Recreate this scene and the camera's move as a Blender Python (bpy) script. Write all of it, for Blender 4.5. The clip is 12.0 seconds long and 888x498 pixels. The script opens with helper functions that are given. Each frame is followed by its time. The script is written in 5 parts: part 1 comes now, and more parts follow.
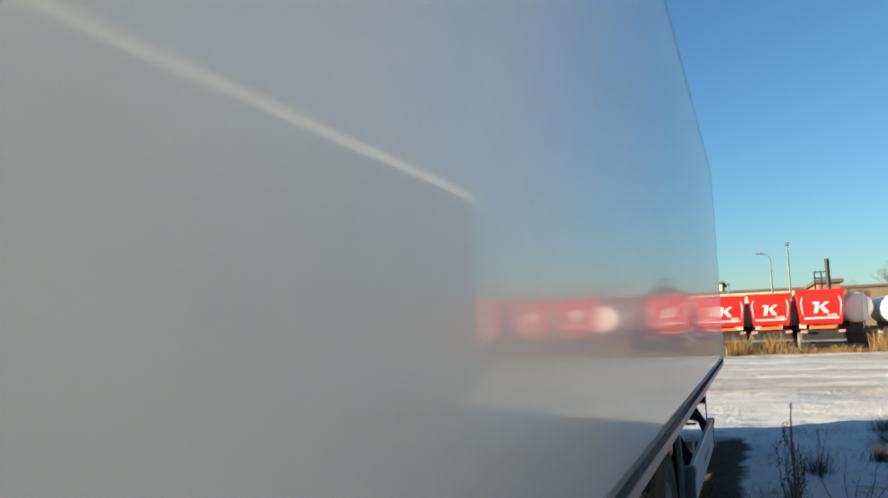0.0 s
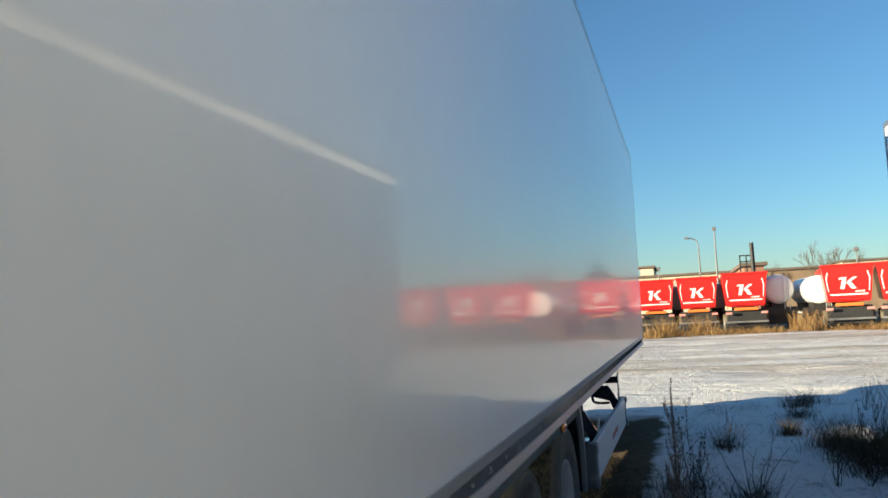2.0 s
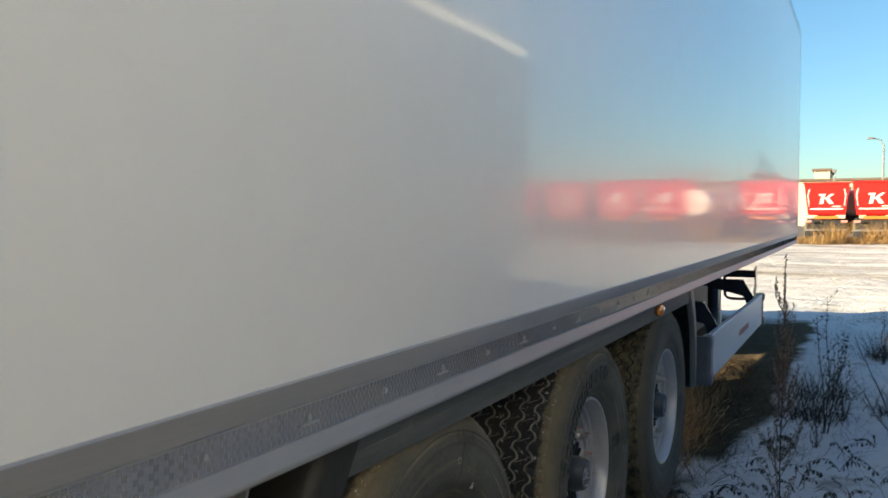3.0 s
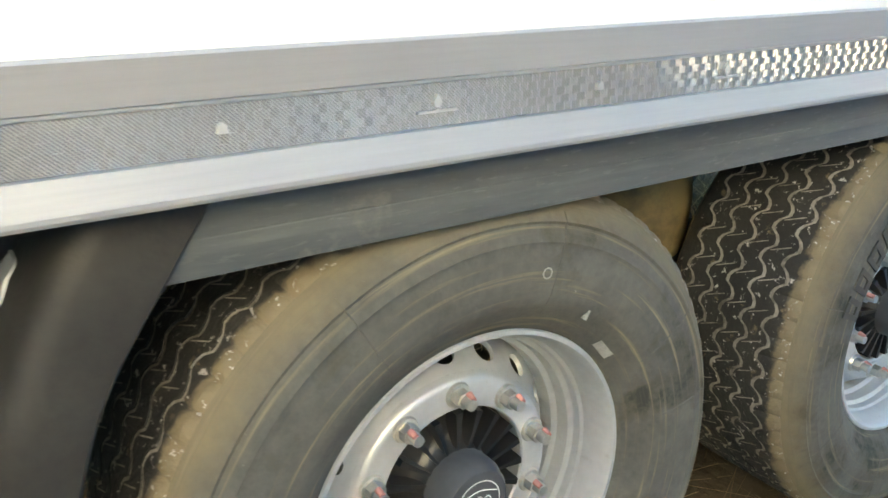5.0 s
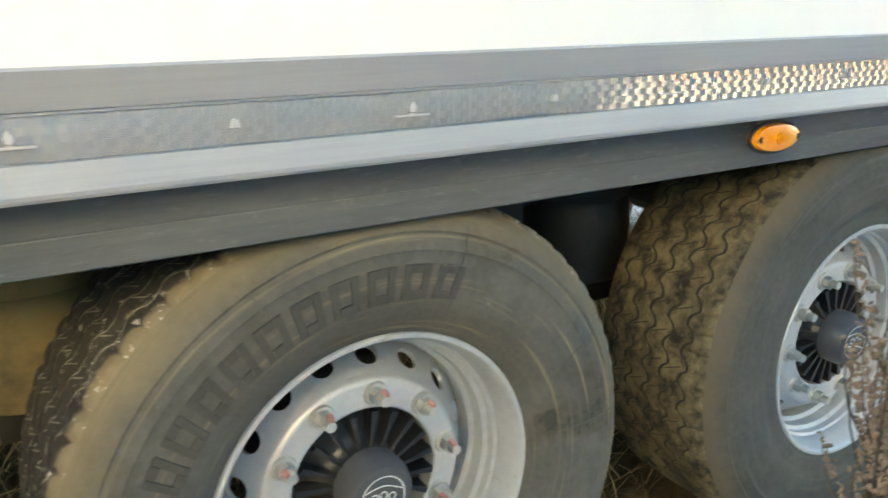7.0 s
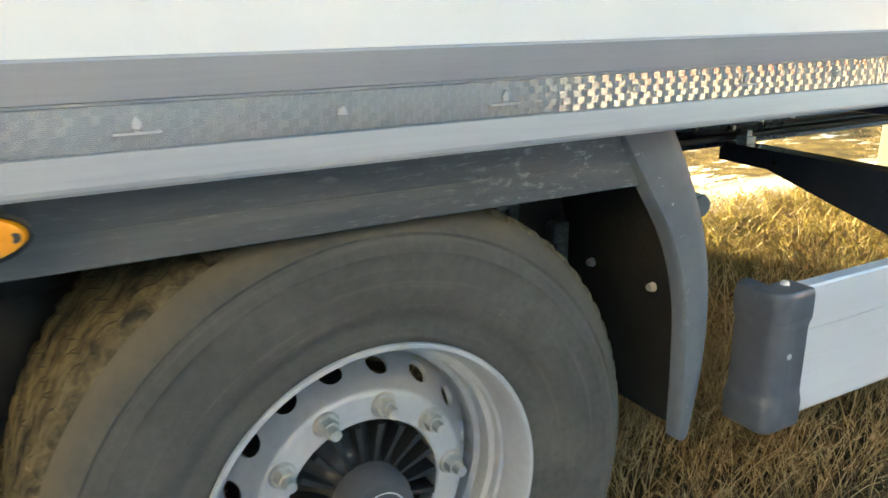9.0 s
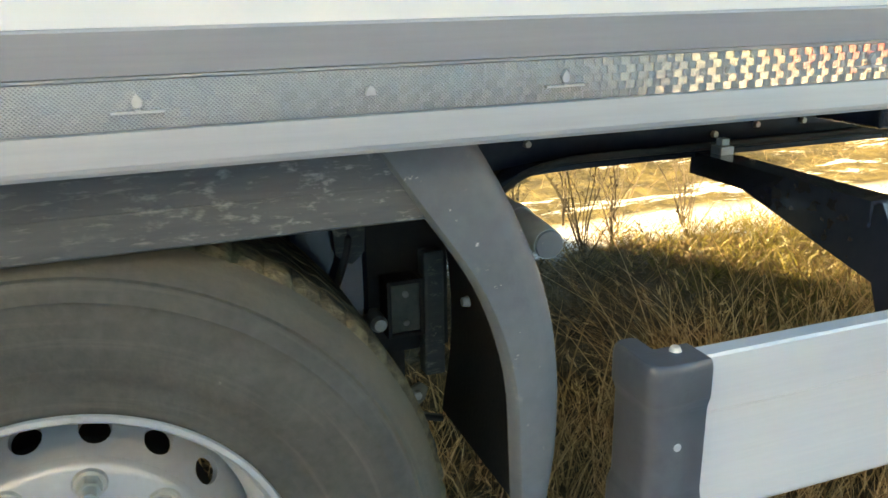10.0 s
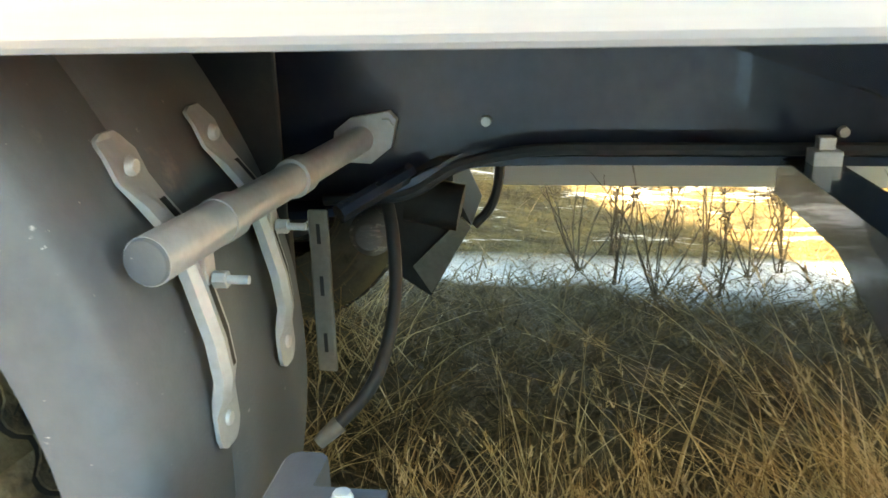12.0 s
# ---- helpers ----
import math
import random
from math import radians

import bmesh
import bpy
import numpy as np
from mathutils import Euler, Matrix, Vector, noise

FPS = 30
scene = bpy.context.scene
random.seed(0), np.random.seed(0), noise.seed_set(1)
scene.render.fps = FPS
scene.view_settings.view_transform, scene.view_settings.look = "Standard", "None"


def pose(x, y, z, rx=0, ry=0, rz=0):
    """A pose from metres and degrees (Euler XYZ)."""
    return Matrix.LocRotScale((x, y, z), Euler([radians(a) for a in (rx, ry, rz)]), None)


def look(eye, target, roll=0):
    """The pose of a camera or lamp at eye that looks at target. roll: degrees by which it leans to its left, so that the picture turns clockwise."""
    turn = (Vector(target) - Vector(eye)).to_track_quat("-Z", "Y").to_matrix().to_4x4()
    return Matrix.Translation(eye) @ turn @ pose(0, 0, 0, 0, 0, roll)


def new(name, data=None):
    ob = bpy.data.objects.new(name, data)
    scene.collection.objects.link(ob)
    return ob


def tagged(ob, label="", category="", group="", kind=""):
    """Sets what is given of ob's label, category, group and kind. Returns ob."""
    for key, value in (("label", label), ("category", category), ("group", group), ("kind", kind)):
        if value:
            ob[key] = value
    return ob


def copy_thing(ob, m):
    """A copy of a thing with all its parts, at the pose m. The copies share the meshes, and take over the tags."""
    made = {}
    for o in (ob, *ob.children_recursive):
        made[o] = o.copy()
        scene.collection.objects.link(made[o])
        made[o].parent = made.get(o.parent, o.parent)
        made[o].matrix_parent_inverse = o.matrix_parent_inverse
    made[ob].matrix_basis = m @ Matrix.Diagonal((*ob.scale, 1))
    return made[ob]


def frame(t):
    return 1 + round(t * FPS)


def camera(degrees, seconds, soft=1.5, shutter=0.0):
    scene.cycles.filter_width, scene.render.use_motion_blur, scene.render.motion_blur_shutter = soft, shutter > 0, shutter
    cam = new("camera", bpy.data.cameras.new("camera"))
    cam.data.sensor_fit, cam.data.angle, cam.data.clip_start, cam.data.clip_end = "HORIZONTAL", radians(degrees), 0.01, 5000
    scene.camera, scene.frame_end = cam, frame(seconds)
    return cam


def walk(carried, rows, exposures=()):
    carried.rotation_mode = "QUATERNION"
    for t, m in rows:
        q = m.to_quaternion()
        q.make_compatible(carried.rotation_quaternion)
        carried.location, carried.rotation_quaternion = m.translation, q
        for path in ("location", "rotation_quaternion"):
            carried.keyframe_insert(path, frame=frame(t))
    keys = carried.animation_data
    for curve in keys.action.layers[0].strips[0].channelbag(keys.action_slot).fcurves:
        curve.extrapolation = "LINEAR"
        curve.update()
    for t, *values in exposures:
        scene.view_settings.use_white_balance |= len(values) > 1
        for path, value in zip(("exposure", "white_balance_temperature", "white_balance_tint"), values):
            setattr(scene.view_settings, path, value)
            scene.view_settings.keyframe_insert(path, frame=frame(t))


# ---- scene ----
cam = camera(57.4, 12.0, soft=1.5, shutter=0.2)
PATH = [
    (0, (-2.454, -0.458, 1.757), (-0.59, 0.236, 1.965), -2.1),
    (0.5, (-2.622, -0.503, 1.846), (-0.754, 0.074, 2.267), -3.3),
    (1, (-2.591, -0.537, 1.822), (-0.698, -0.017, 2.203), -3.2),
    (1.5, (-2.446, -0.581, 1.765), (-0.528, -0.084, 2.043), -2.7),
    (2, (-2.367, -0.672, 1.718), (-0.452, -0.119, 1.887), -2.9),
    (2.5, (-2.13, -0.792, 1.654), (-0.266, -0.071, 1.711), -1.9),
    (3, (-1.753, -0.839, 1.543), (0.025, 0.074, 1.461), -0.2),
    (3.5, (-1.624, -0.893, 1.469), (0.03, 0.207, 1.234), 0.3),
    (3.7, (-1.493, -0.874, 1.466), (0.096, 0.303, 1.163), 0.2),
    (5.3, (-0.481, -0.779, 1.35), (0.467, 0.811, 0.593), 0.2),
    (5.5, (-0.358, -0.792, 1.358), (0.57, 0.795, 0.569), 0.4),
    (6, (0.035, -0.94, 1.381), (1.007, 0.658, 0.673), 0.1),
    (6.5, (0.394, -0.938, 1.346), (1.41, 0.657, 0.697), 0.5),
    (7, (0.759, -0.99, 1.341), (1.752, 0.646, 0.761), -0.3),
    (7.5, (1.118, -1.014, 1.37), (2.135, 0.603, 0.777), 0.1),
    (9.3, (2.313, -0.918, 1.331), (3.237, 0.751, 0.733), -0.2),
    (9.5, (2.444, -0.890, 1.326), (3.308, 0.811, 0.728), -0.4),
    (10, (2.765, -0.903, 1.312), (3.430, 0.881, 0.697), -0.9),
    (10.5, (3.004, -0.851, 1.264), (3.448, 0.995, 0.635), -1.5),
    (11, (3.241, -0.727, 1.223), (3.491, 1.156, 0.595), -1.5),
    (11.3, (3.389, -0.694, 1.241), (3.494, 1.201, 0.612), -1.2),
    (11.5, (3.485, -0.683, 1.247), (3.49, 1.212, 0.61), -1.1),
    (12, (3.631, -0.518, 1.167), (3.367, 1.37, 0.564), -1.3),
]

# exposure follows the phone camera as it turns from the bright sky to the shaded chassis
walk(cam, [(t, look(eye, target, roll)) for t, eye, target, roll in PATH],
     exposures=[(0.0, 1.42, 7200, 3), (0.3, 1.22, 6500, 0), (1.0, 1.24, 6550, 1), (1.6, 1.34, 6900, 2), (2.0, 1.45, 7250, 3), (2.6, 1.72, 7900, 5), (3.1, 2.15, 8300, 5), (3.7, 2.90, 8800, 4),
                (5.3, 4.42, 9700, 0), (6.5, 4.45, 12000, 0), (7.0, 4.42, 12200, 0), (7.5, 4.14, 11700, 0), (9.5, 4.30, 14800, 4), (10.4, 4.40, 16800, 4), (11.0, 4.75, 18000, 4), (11.5, 4.68, 19000, 4), (12.0, 5.35, 22000, 6)])

# ---- light: low winter sun, clear sky ----
SUN_EL = radians(9.6)
SUN_WAY = Vector((0.5 * math.cos(SUN_EL), -0.866 * math.cos(SUN_EL), -math.sin(SUN_EL)))
world = bpy.data.worlds.new("winter_sky")
scene.world = world
world.use_nodes = True
wn, wl = world.node_tree.nodes, world.node_tree.links
sky = wn.new("ShaderNodeTexSky")
sky.sky_type = "NISHITA"
sky.sun_disc = False
sky.sun_elevation = SUN_EL
sky.sun_rotation = math.atan2(-0.5, 0.866)
sky.air_density, sky.dust_density, sky.ozone_density = 1.0, 0.2, 5.0
wn["Background"].inputs["Strength"].default_value = 0.082
wl.new(sky.outputs[0], wn["Background"].inputs["Color"])
sun = new("sun", bpy.data.lights.new("sun", "SUN"))
sun.data.energy, sun.data.angle, sun.data.color = 5.0, radians(0.6), (1.0, 0.88, 0.71)
sun.rotation_euler = SUN_WAY.to_track_quat("-Z", "Y").to_euler()


# ---- materials ----
def nodes_of(name):
    m = bpy.data.materials.new(name)
    m.use_nodes = True
    nt = m.node_tree
    return m, nt, nt.nodes["Principled BSDF"]


def surface(name, dark, light, rough=0.6, metal=0.0, scale=6.0, fine=60.0, bump=0.0, bump_scale=80.0, coat=0.0, spread=0.1,
            random_tint=0.0, stretch=(1, 1, 1), spec=0.5):
    """A surface whose colour drifts between two tones at two scales, with fine relief and uneven gloss."""
    m, nt, bsdf = nodes_of(name)
    n, l = nt.nodes, nt.links
    pos = n.new("ShaderNodeTexCoord")
    mapping = n.new("ShaderNodeMapping")
    mapping.inputs["Scale"].default_value = stretch
    l.new(pos.outputs["Object"], mapping.inputs["Vector"])
    big, small = n.new("ShaderNodeTexNoise"), n.new("ShaderNodeTexNoise")
    for tex, s in ((big, scale), (small, fine)):
        tex.inputs["Scale"].default_value = s
        tex.inputs["Detail"].default_value = 6
        l.new(mapping.outputs[0], tex.inputs["Vector"])
    add = n.new("ShaderNodeMath")
    add.operation = "MULTIPLY_ADD"
    add.inputs[1].default_value = 0.65
    half = n.new("ShaderNodeMath")
    half.operation = "MULTIPLY"
    half.inputs[1].default_value = 0.35
    l.new(small.outputs[0], half.inputs[0])
    l.new(big.outputs[0], add.inputs[0])
    l.new(half.outputs[0], add.inputs[2])
    ramp = n.new("ShaderNodeValToRGB")
    ramp.color_ramp.elements[0].position, ramp.color_ramp.elements[1].position = 0.35, 0.65
    ramp.color_ramp.elements[0].color, ramp.color_ramp.elements[1].color = (*dark, 1), (*light, 1)
    l.new(add.outputs[0], ramp.inputs[0])
    out = ramp.outputs[0]
    if random_tint:
        info, hsv, rng = n.new("ShaderNodeObjectInfo"), n.new("ShaderNodeHueSaturation"), n.new("ShaderNodeMapRange")
        rng.inputs["To Min"].default_value, rng.inputs["To Max"].default_value = 1 - random_tint, 1 + random_tint
        l.new(info.outputs["Random"], rng.inputs[0])
        l.new(rng.outputs[0], hsv.inputs["Value"])
        l.new(out, hsv.inputs["Color"])
        out = hsv.outputs[0]
    l.new(out, bsdf.inputs["Base Color"])
    gloss = n.new("ShaderNodeMapRange")
    gloss.inputs["To Min"].default_value, gloss.inputs["To Max"].default_value = max(0.02, rough - spread), min(1, rough + spread)
    l.new(add.outputs[0], gloss.inputs[0])
    l.new(gloss.outputs[0], bsdf.inputs["Roughness"])
    bsdf.inputs["Metallic"].default_value = metal
    bsdf.inputs["Coat Weight"].default_value = coat
    bsdf.inputs["Specular IOR Level"].default_value = spec
    if bump:
        rel, bp = n.new("ShaderNodeTexNoise"), n.new("ShaderNodeBump")
        rel.inputs["Scale"].default_value = bump_scale
        rel.inputs["Detail"].default_value = 4
        bp.inputs["Strength"].default_value = bump
        bp.inputs["Distance"].default_value = 0.01
        l.new(mapping.outputs[0], rel.inputs["Vector"])
        l.new(rel.outputs[0], bp.inputs["Height"])
        l.new(bp.outputs[0], bsdf.inputs["Normal"])
    return m


def stained(base, colour, scale, low, high, rough=0.9):
    """Adds patches of dried dirt over a material: splashes with a shape of their own."""
    nt = base.node_tree
    n, l = nt.nodes, nt.links
    bsdf = n["Principled BSDF"]
    pos, tex, ramp = n.new("ShaderNodeTexCoord"), n.new("ShaderNodeTexNoise"), n.new("ShaderNodeMapRange")
    tex.inputs["Scale"].default_value, tex.inputs["Detail"].default_value, tex.inputs["Roughness"].default_value = scale, 8, 0.68
    l.new(pos.outputs["Object"], tex.inputs["Vector"])
    ramp.inputs["From Min"].default_value, ramp.inputs["From Max"].default_value = low, high
    l.new(tex.outputs[0], ramp.inputs[0])
    mix = n.new("ShaderNodeMix")
    mix.data_type = "RGBA"
    old = bsdf.inputs["Base Color"].links[0].from_socket
    l.new(ramp.outputs[0], mix.inputs["Factor"])
    l.new(old, mix.inputs["A"])
    mix.inputs["B"].default_value = (*colour, 1)
    l.new(mix.outputs["Result"], bsdf.inputs["Base Color"])
    mixr = n.new("ShaderNodeMix")
    oldr = bsdf.inputs["Roughness"].links[0].from_socket
    l.new(ramp.outputs[0], mixr.inputs["Factor"])
    l.new(oldr, mixr.inputs["A"])
    mixr.inputs["B"].default_value = rough
    l.new(mixr.outputs["Result"], bsdf.inputs["Roughness"])
    return base


PANEL = surface("white_gelcoat_panel", (0.75, 0.75, 0.74), (0.79, 0.79, 0.78), 0.30, scale=0.8, fine=9, bump=0.011, bump_scale=55, spread=0.03, spec=0.48, coat=0.44)
gel = PANEL.node_tree.nodes["Principled BSDF"]
gel.inputs["Coat Roughness"].default_value = 0.014
gel.inputs["Coat IOR"].default_value = 1.6
PANEL.node_tree.links.new(gel.inputs["Normal"].links[0].from_socket, gel.inputs["Coat Normal"])
RAIL = surface("satin_anodised_aluminium", (0.34, 0.346, 0.352), (0.41, 0.416, 0.422), 0.45, 0.45, scale=2, fine=30, stretch=(0.2, 1, 6), bump=0.01, spread=0.06)
RAIL_DARK = surface("grey_rail_band", (0.34, 0.350, 0.365), (0.40, 0.410, 0.425), 0.5, 0.25, scale=2, fine=30, stretch=(0.2, 1, 6), spread=0.06)
EMBOSS = surface("embossed_aluminium", (0.57, 0.565, 0.55), (0.64, 0.635, 0.62), 0.13, 0.60, scale=3, fine=40, spread=0.02)
def dotted(m, scale):
    """A fine grid of small pits over a sheet."""
    n, l = m.node_tree.nodes, m.node_tree.links
    bsdf = n["Principled BSDF"]
    pos, vor, rng, mix = n.new("ShaderNodeTexCoord"), n.new("ShaderNodeTexVoronoi"), n.new("ShaderNodeMapRange"), n.new("ShaderNodeMix")
    mp = n.new("ShaderNodeMapping")
    mp.inputs["Scale"].default_value, mp.inputs["Rotation"].default_value = (1, 0, 1.1), (0, math.pi / 4, 0)
    l.new(pos.outputs["Object"], mp.inputs["Vector"])
    l.new(mp.outputs[0], vor.inputs["Vector"])
    vor.inputs["Scale"].default_value, vor.inputs["Randomness"].default_value = scale, 0.0
    rng.inputs["From Min"].default_value, rng.inputs["From Max"].default_value = 0.24, 0.36
    l.new(vor.outputs["Distance"], rng.inputs[0])
    mix.data_type = "RGBA"
    mix.inputs["A"].default_value = (0.20, 0.20, 0.20, 1)
    l.new(rng.outputs[0], mix.inputs["Factor"])
    l.new(bsdf.inputs["Base Color"].links[0].from_socket, mix.inputs["B"])
    l.new(mix.outputs["Result"], bsdf.inputs["Base Color"])
    return m


dotted(EMBOSS, 310)
TRIM = surface("box_edge_trim", (0.30, 0.31, 0.33), (0.40, 0.41, 0.43), 0.35, 0.8, scale=3, fine=30)
PLASTIC = stained(surface("grey_mudguard_plastic", (0.106, 0.125, 0.136), (0.146, 0.167, 0.180), 0.42, scale=5, fine=50, bump=0.06, bump_scale=220, spec=0.3),
                  (0.34, 0.32, 0.28), 14, 0.62, 0.82)
SKIRT = stained(surface("scuffed_black_plastic", (0.078, 0.090, 0.096), (0.118, 0.132, 0.138), 0.5, scale=4, fine=40, bump=0.05, bump_scale=150, stretch=(0.35, 1, 3), spec=0.2),
                (0.22, 0.21, 0.19), 9, 0.62, 0.82)


def scuffed(m, x0, x1, colour, amount, size=(26, 50, 130)):
    """Pale streaks where things have rubbed along the plastic, between two stations."""
    n, l = m.node_tree.nodes, m.node_tree.links
    bsdf = n["Principled BSDF"]
    pos, sep, mp, tex = n.new("ShaderNodeTexCoord"), n.new("ShaderNodeSeparateXYZ"), n.new("ShaderNodeMapping"), n.new("ShaderNodeTexNoise")
    l.new(pos.outputs["Object"], sep.inputs[0])
    l.new(pos.outputs["Object"], mp.inputs["Vector"])
    mp.inputs["Scale"].default_value = size
    tex.inputs["Scale"].default_value, tex.inputs["Detail"].default_value, tex.inputs["Roughness"].default_value = 1.0, 7, 0.68
    l.new(mp.outputs[0], tex.inputs["Vector"])
    streak, zone, mul, mix = n.new("ShaderNodeMapRange"), n.new("ShaderNodeMapRange"), n.new("ShaderNodeMath"), n.new("ShaderNodeMix")
    streak.inputs["From Min"].default_value, streak.inputs["From Max"].default_value = 0.57, 0.70
    streak.inputs["To Max"].default_value = amount
    zone.inputs["From Min"].default_value, zone.inputs["From Max"].default_value = x0, x1
    l.new(tex.outputs[0], streak.inputs[0])
    l.new(sep.outputs[0], zone.inputs[0])
    mul.operation = "MULTIPLY"
    l.new(streak.outputs[0], mul.inputs[0])
    l.new(zone.outputs[0], mul.inputs[1])
    mix.data_type = "RGBA"
    l.new(mul.outputs[0], mix.inputs["Factor"])
    l.new(bsdf.inputs["Base Color"].links[0].from_socket, mix.inputs["A"])
    mix.inputs["B"].default_value = (*colour, 1)
    l.new(mix.outputs["Result"], bsdf.inputs["Base Color"])


stained(PLASTIC, (0.56, 0.55, 0.52), 62, 0.665, 0.705)
scuffed(SKIRT, 2.3, 3.1, (0.36, 0.37, 0.36), 0.45)
scuffed(SKIRT, 2.62, 3.1, (0.48, 0.50, 0.49), 0.8, (34, 40, 62))
scuffed(SKIRT, -1.5, 0.0, (0.30, 0.30, 0.29), 0.3)
DARK_CAP = surface("dark_grey_plastic", (0.074, 0.084, 0.096), (0.110, 0.122, 0.138), 0.36, scale=5, fine=50, bump=0.05, bump_scale=220)
CHASSIS = surface("blue_black_chassis_paint", (0.014, 0.022, 0.038), (0.026, 0.036, 0.058), 0.20, scale=4, fine=40, coat=0.6, bump=0.02, bump_scale=60)
BLACK = surface("black_steel", (0.012, 0.012, 0.013), (0.03, 0.029, 0.027), 0.6, scale=8, fine=60, bump=0.1, bump_scale=120)
RUBBER = stained(surface("tyre_rubber", (0.078, 0.080, 0.075), (0.124, 0.125, 0.112), 0.8, scale=7, fine=80, bump=0.12, bump_scale=170, spec=0.15),
                 (0.24, 0.20, 0.132), 5.5, 0.55, 0.74)
TREAD_DIRT = stained(surface("tread_rubber", (0.018, 0.018, 0.018), (0.040, 0.039, 0.036), 0.7, scale=9, fine=90, bump=0.35, bump_scale=130),
                     (0.33, 0.27, 0.17), 20, 0.62, 0.74)
GROOVE = surface("mud_in_grooves", (0.10, 0.095, 0.08), (0.44, 0.42, 0.38), 0.9, scale=14, fine=90)
def mud_ring(m, lo, hi, colour, across=False):
    """Dried mud that clings to the tyre's shoulder, ragged at its edge."""
    n, l = m.node_tree.nodes, m.node_tree.links
    bsdf = n["Principled BSDF"]
    pos, sep, tex = n.new("ShaderNodeTexCoord"), n.new("ShaderNodeSeparateXYZ"), n.new("ShaderNodeTexNoise")
    l.new(pos.outputs["Object"], sep.inputs[0])
    l.new(pos.outputs["Object"], tex.inputs["Vector"])
    tex.inputs["Scale"].default_value, tex.inputs["Detail"].default_value, tex.inputs["Roughness"].default_value = 9, 9, 0.7
    flat, size = n.new("ShaderNodeCombineXYZ"), n.new("ShaderNodeVectorMath")
    l.new(sep.outputs[0], flat.inputs[0])
    l.new(sep.outputs[2], flat.inputs[1])
    size.operation = "LENGTH"
    l.new(flat.outputs[0], size.inputs[0])
    src = sep.outputs[1] if across else size.outputs["Value"]
    jag = n.new("ShaderNodeMath")
    jag.operation = "MULTIPLY_ADD"
    jag.inputs[1].default_value = 0.09 if not across else -0.07
    l.new(tex.outputs[0], jag.inputs[0])
    l.new(src, jag.inputs[2])
    rng, mix = n.new("ShaderNodeMapRange"), n.new("ShaderNodeMix")
    rng.inputs["From Min"].default_value, rng.inputs["From Max"].default_value = lo, hi
    rng.inputs["To Max"].default_value = 0.85
    l.new(jag.outputs[0], rng.inputs[0])
    mix.data_type = "RGBA"
    l.new(rng.outputs[0], mix.inputs["Factor"])
    l.new(bsdf.inputs["Base Color"].links[0].from_socket, mix.inputs["A"])
    mix.inputs["B"].default_value = (*colour, 1)
    l.new(mix.outputs["Result"], bsdf.inputs["Base Color"])




def ring_streaks(m, colour, low, high, amount):
    """Dirt rubbed on in arcs round the axle."""
    n, l = m.node_tree.nodes, m.node_tree.links
    bsdf = n["Principled BSDF"]
    pos, sep, flat, size = n.new("ShaderNodeTexCoord"), n.new("ShaderNodeSeparateXYZ"), n.new("ShaderNodeCombineXYZ"), n.new("ShaderNodeVectorMath")
    l.new(pos.outputs["Object"], sep.inputs[0])
    l.new(sep.outputs[0], flat.inputs[0])
    l.new(sep.outputs[2], flat.inputs[1])
    size.operation = "LENGTH"
    l.new(flat.outputs[0], size.inputs[0])
    turn, far, where, tex = n.new("ShaderNodeMath"), n.new("ShaderNodeMath"), n.new("ShaderNodeCombineXYZ"), n.new("ShaderNodeTexNoise")
    turn.operation = "ARCTAN2"
    l.new(sep.outputs[2], turn.inputs[0])
    l.new(sep.outputs[0], turn.inputs[1])
    far.operation = "MULTIPLY"
    far.inputs[1].default_value = 75
    l.new(size.outputs["Value"], far.inputs[0])
    l.new(far.outputs[0], where.inputs[0])
    l.new(turn.outputs[0], where.inputs[1])
    tex.inputs["Scale"].default_value, tex.inputs["Detail"].default_value, tex.inputs["Roughness"].default_value = 1.0, 7, 0.62
    l.new(where.outputs[0], tex.inputs["Vector"])
    rng, mix = n.new("ShaderNodeMapRange"), n.new("ShaderNodeMix")
    rng.inputs["From Min"].default_value, rng.inputs["From Max"].default_value, rng.inputs["To Max"].default_value = low, high, amount
    l.new(tex.outputs[0], rng.inputs[0])
    mix.data_type = "RGBA"
    l.new(rng.outputs[0], mix.inputs["Factor"])
    l.new(bsdf.inputs["Base Color"].links[0].from_socket, mix.inputs["A"])
    mix.inputs["B"].default_value = (*colour, 1)
    l.new(mix.outputs["Result"], bsdf.inputs["Base Color"])


stained(RUBBER, (0.050, 0.052, 0.048), 5.5, 0.52, 0.65)
ring_streaks(RUBBER, (0.165, 0.152, 0.118), 0.48, 0.74, 0.42)
stained(RUBBER, (0.36, 0.35, 0.32), 55, 0.69, 0.74)
mud_ring(RUBBER, 0.512, 0.570, (0.20, 0.168, 0.110))
ring_streaks(RUBBER, (0.075, 0.072, 0.062), 0.52, 0.66, 0.6)
ring_streaks(RUBBER, (0.32, 0.27, 0.18), 0.56, 0.74, 0.75)
LETTER = surface("raised_sidewall_letter", (0.046, 0.046, 0.043), (0.074, 0.072, 0.066), 0.7, scale=20, fine=120, spec=0.3)
mud_ring(TREAD_DIRT, 0.092, 0.080, (0.22, 0.18, 0.115), True)
stained(TREAD_DIRT, (0.55, 0.54, 0.52), 60, 0.60, 0.66)
CHALK = stained(surface("worn_chalk", (0.24, 0.235, 0.22), (0.40, 0.39, 0.37), 0.9, scale=30, fine=160), (0.12, 0.11, 0.095), 60, 0.52, 0.66)
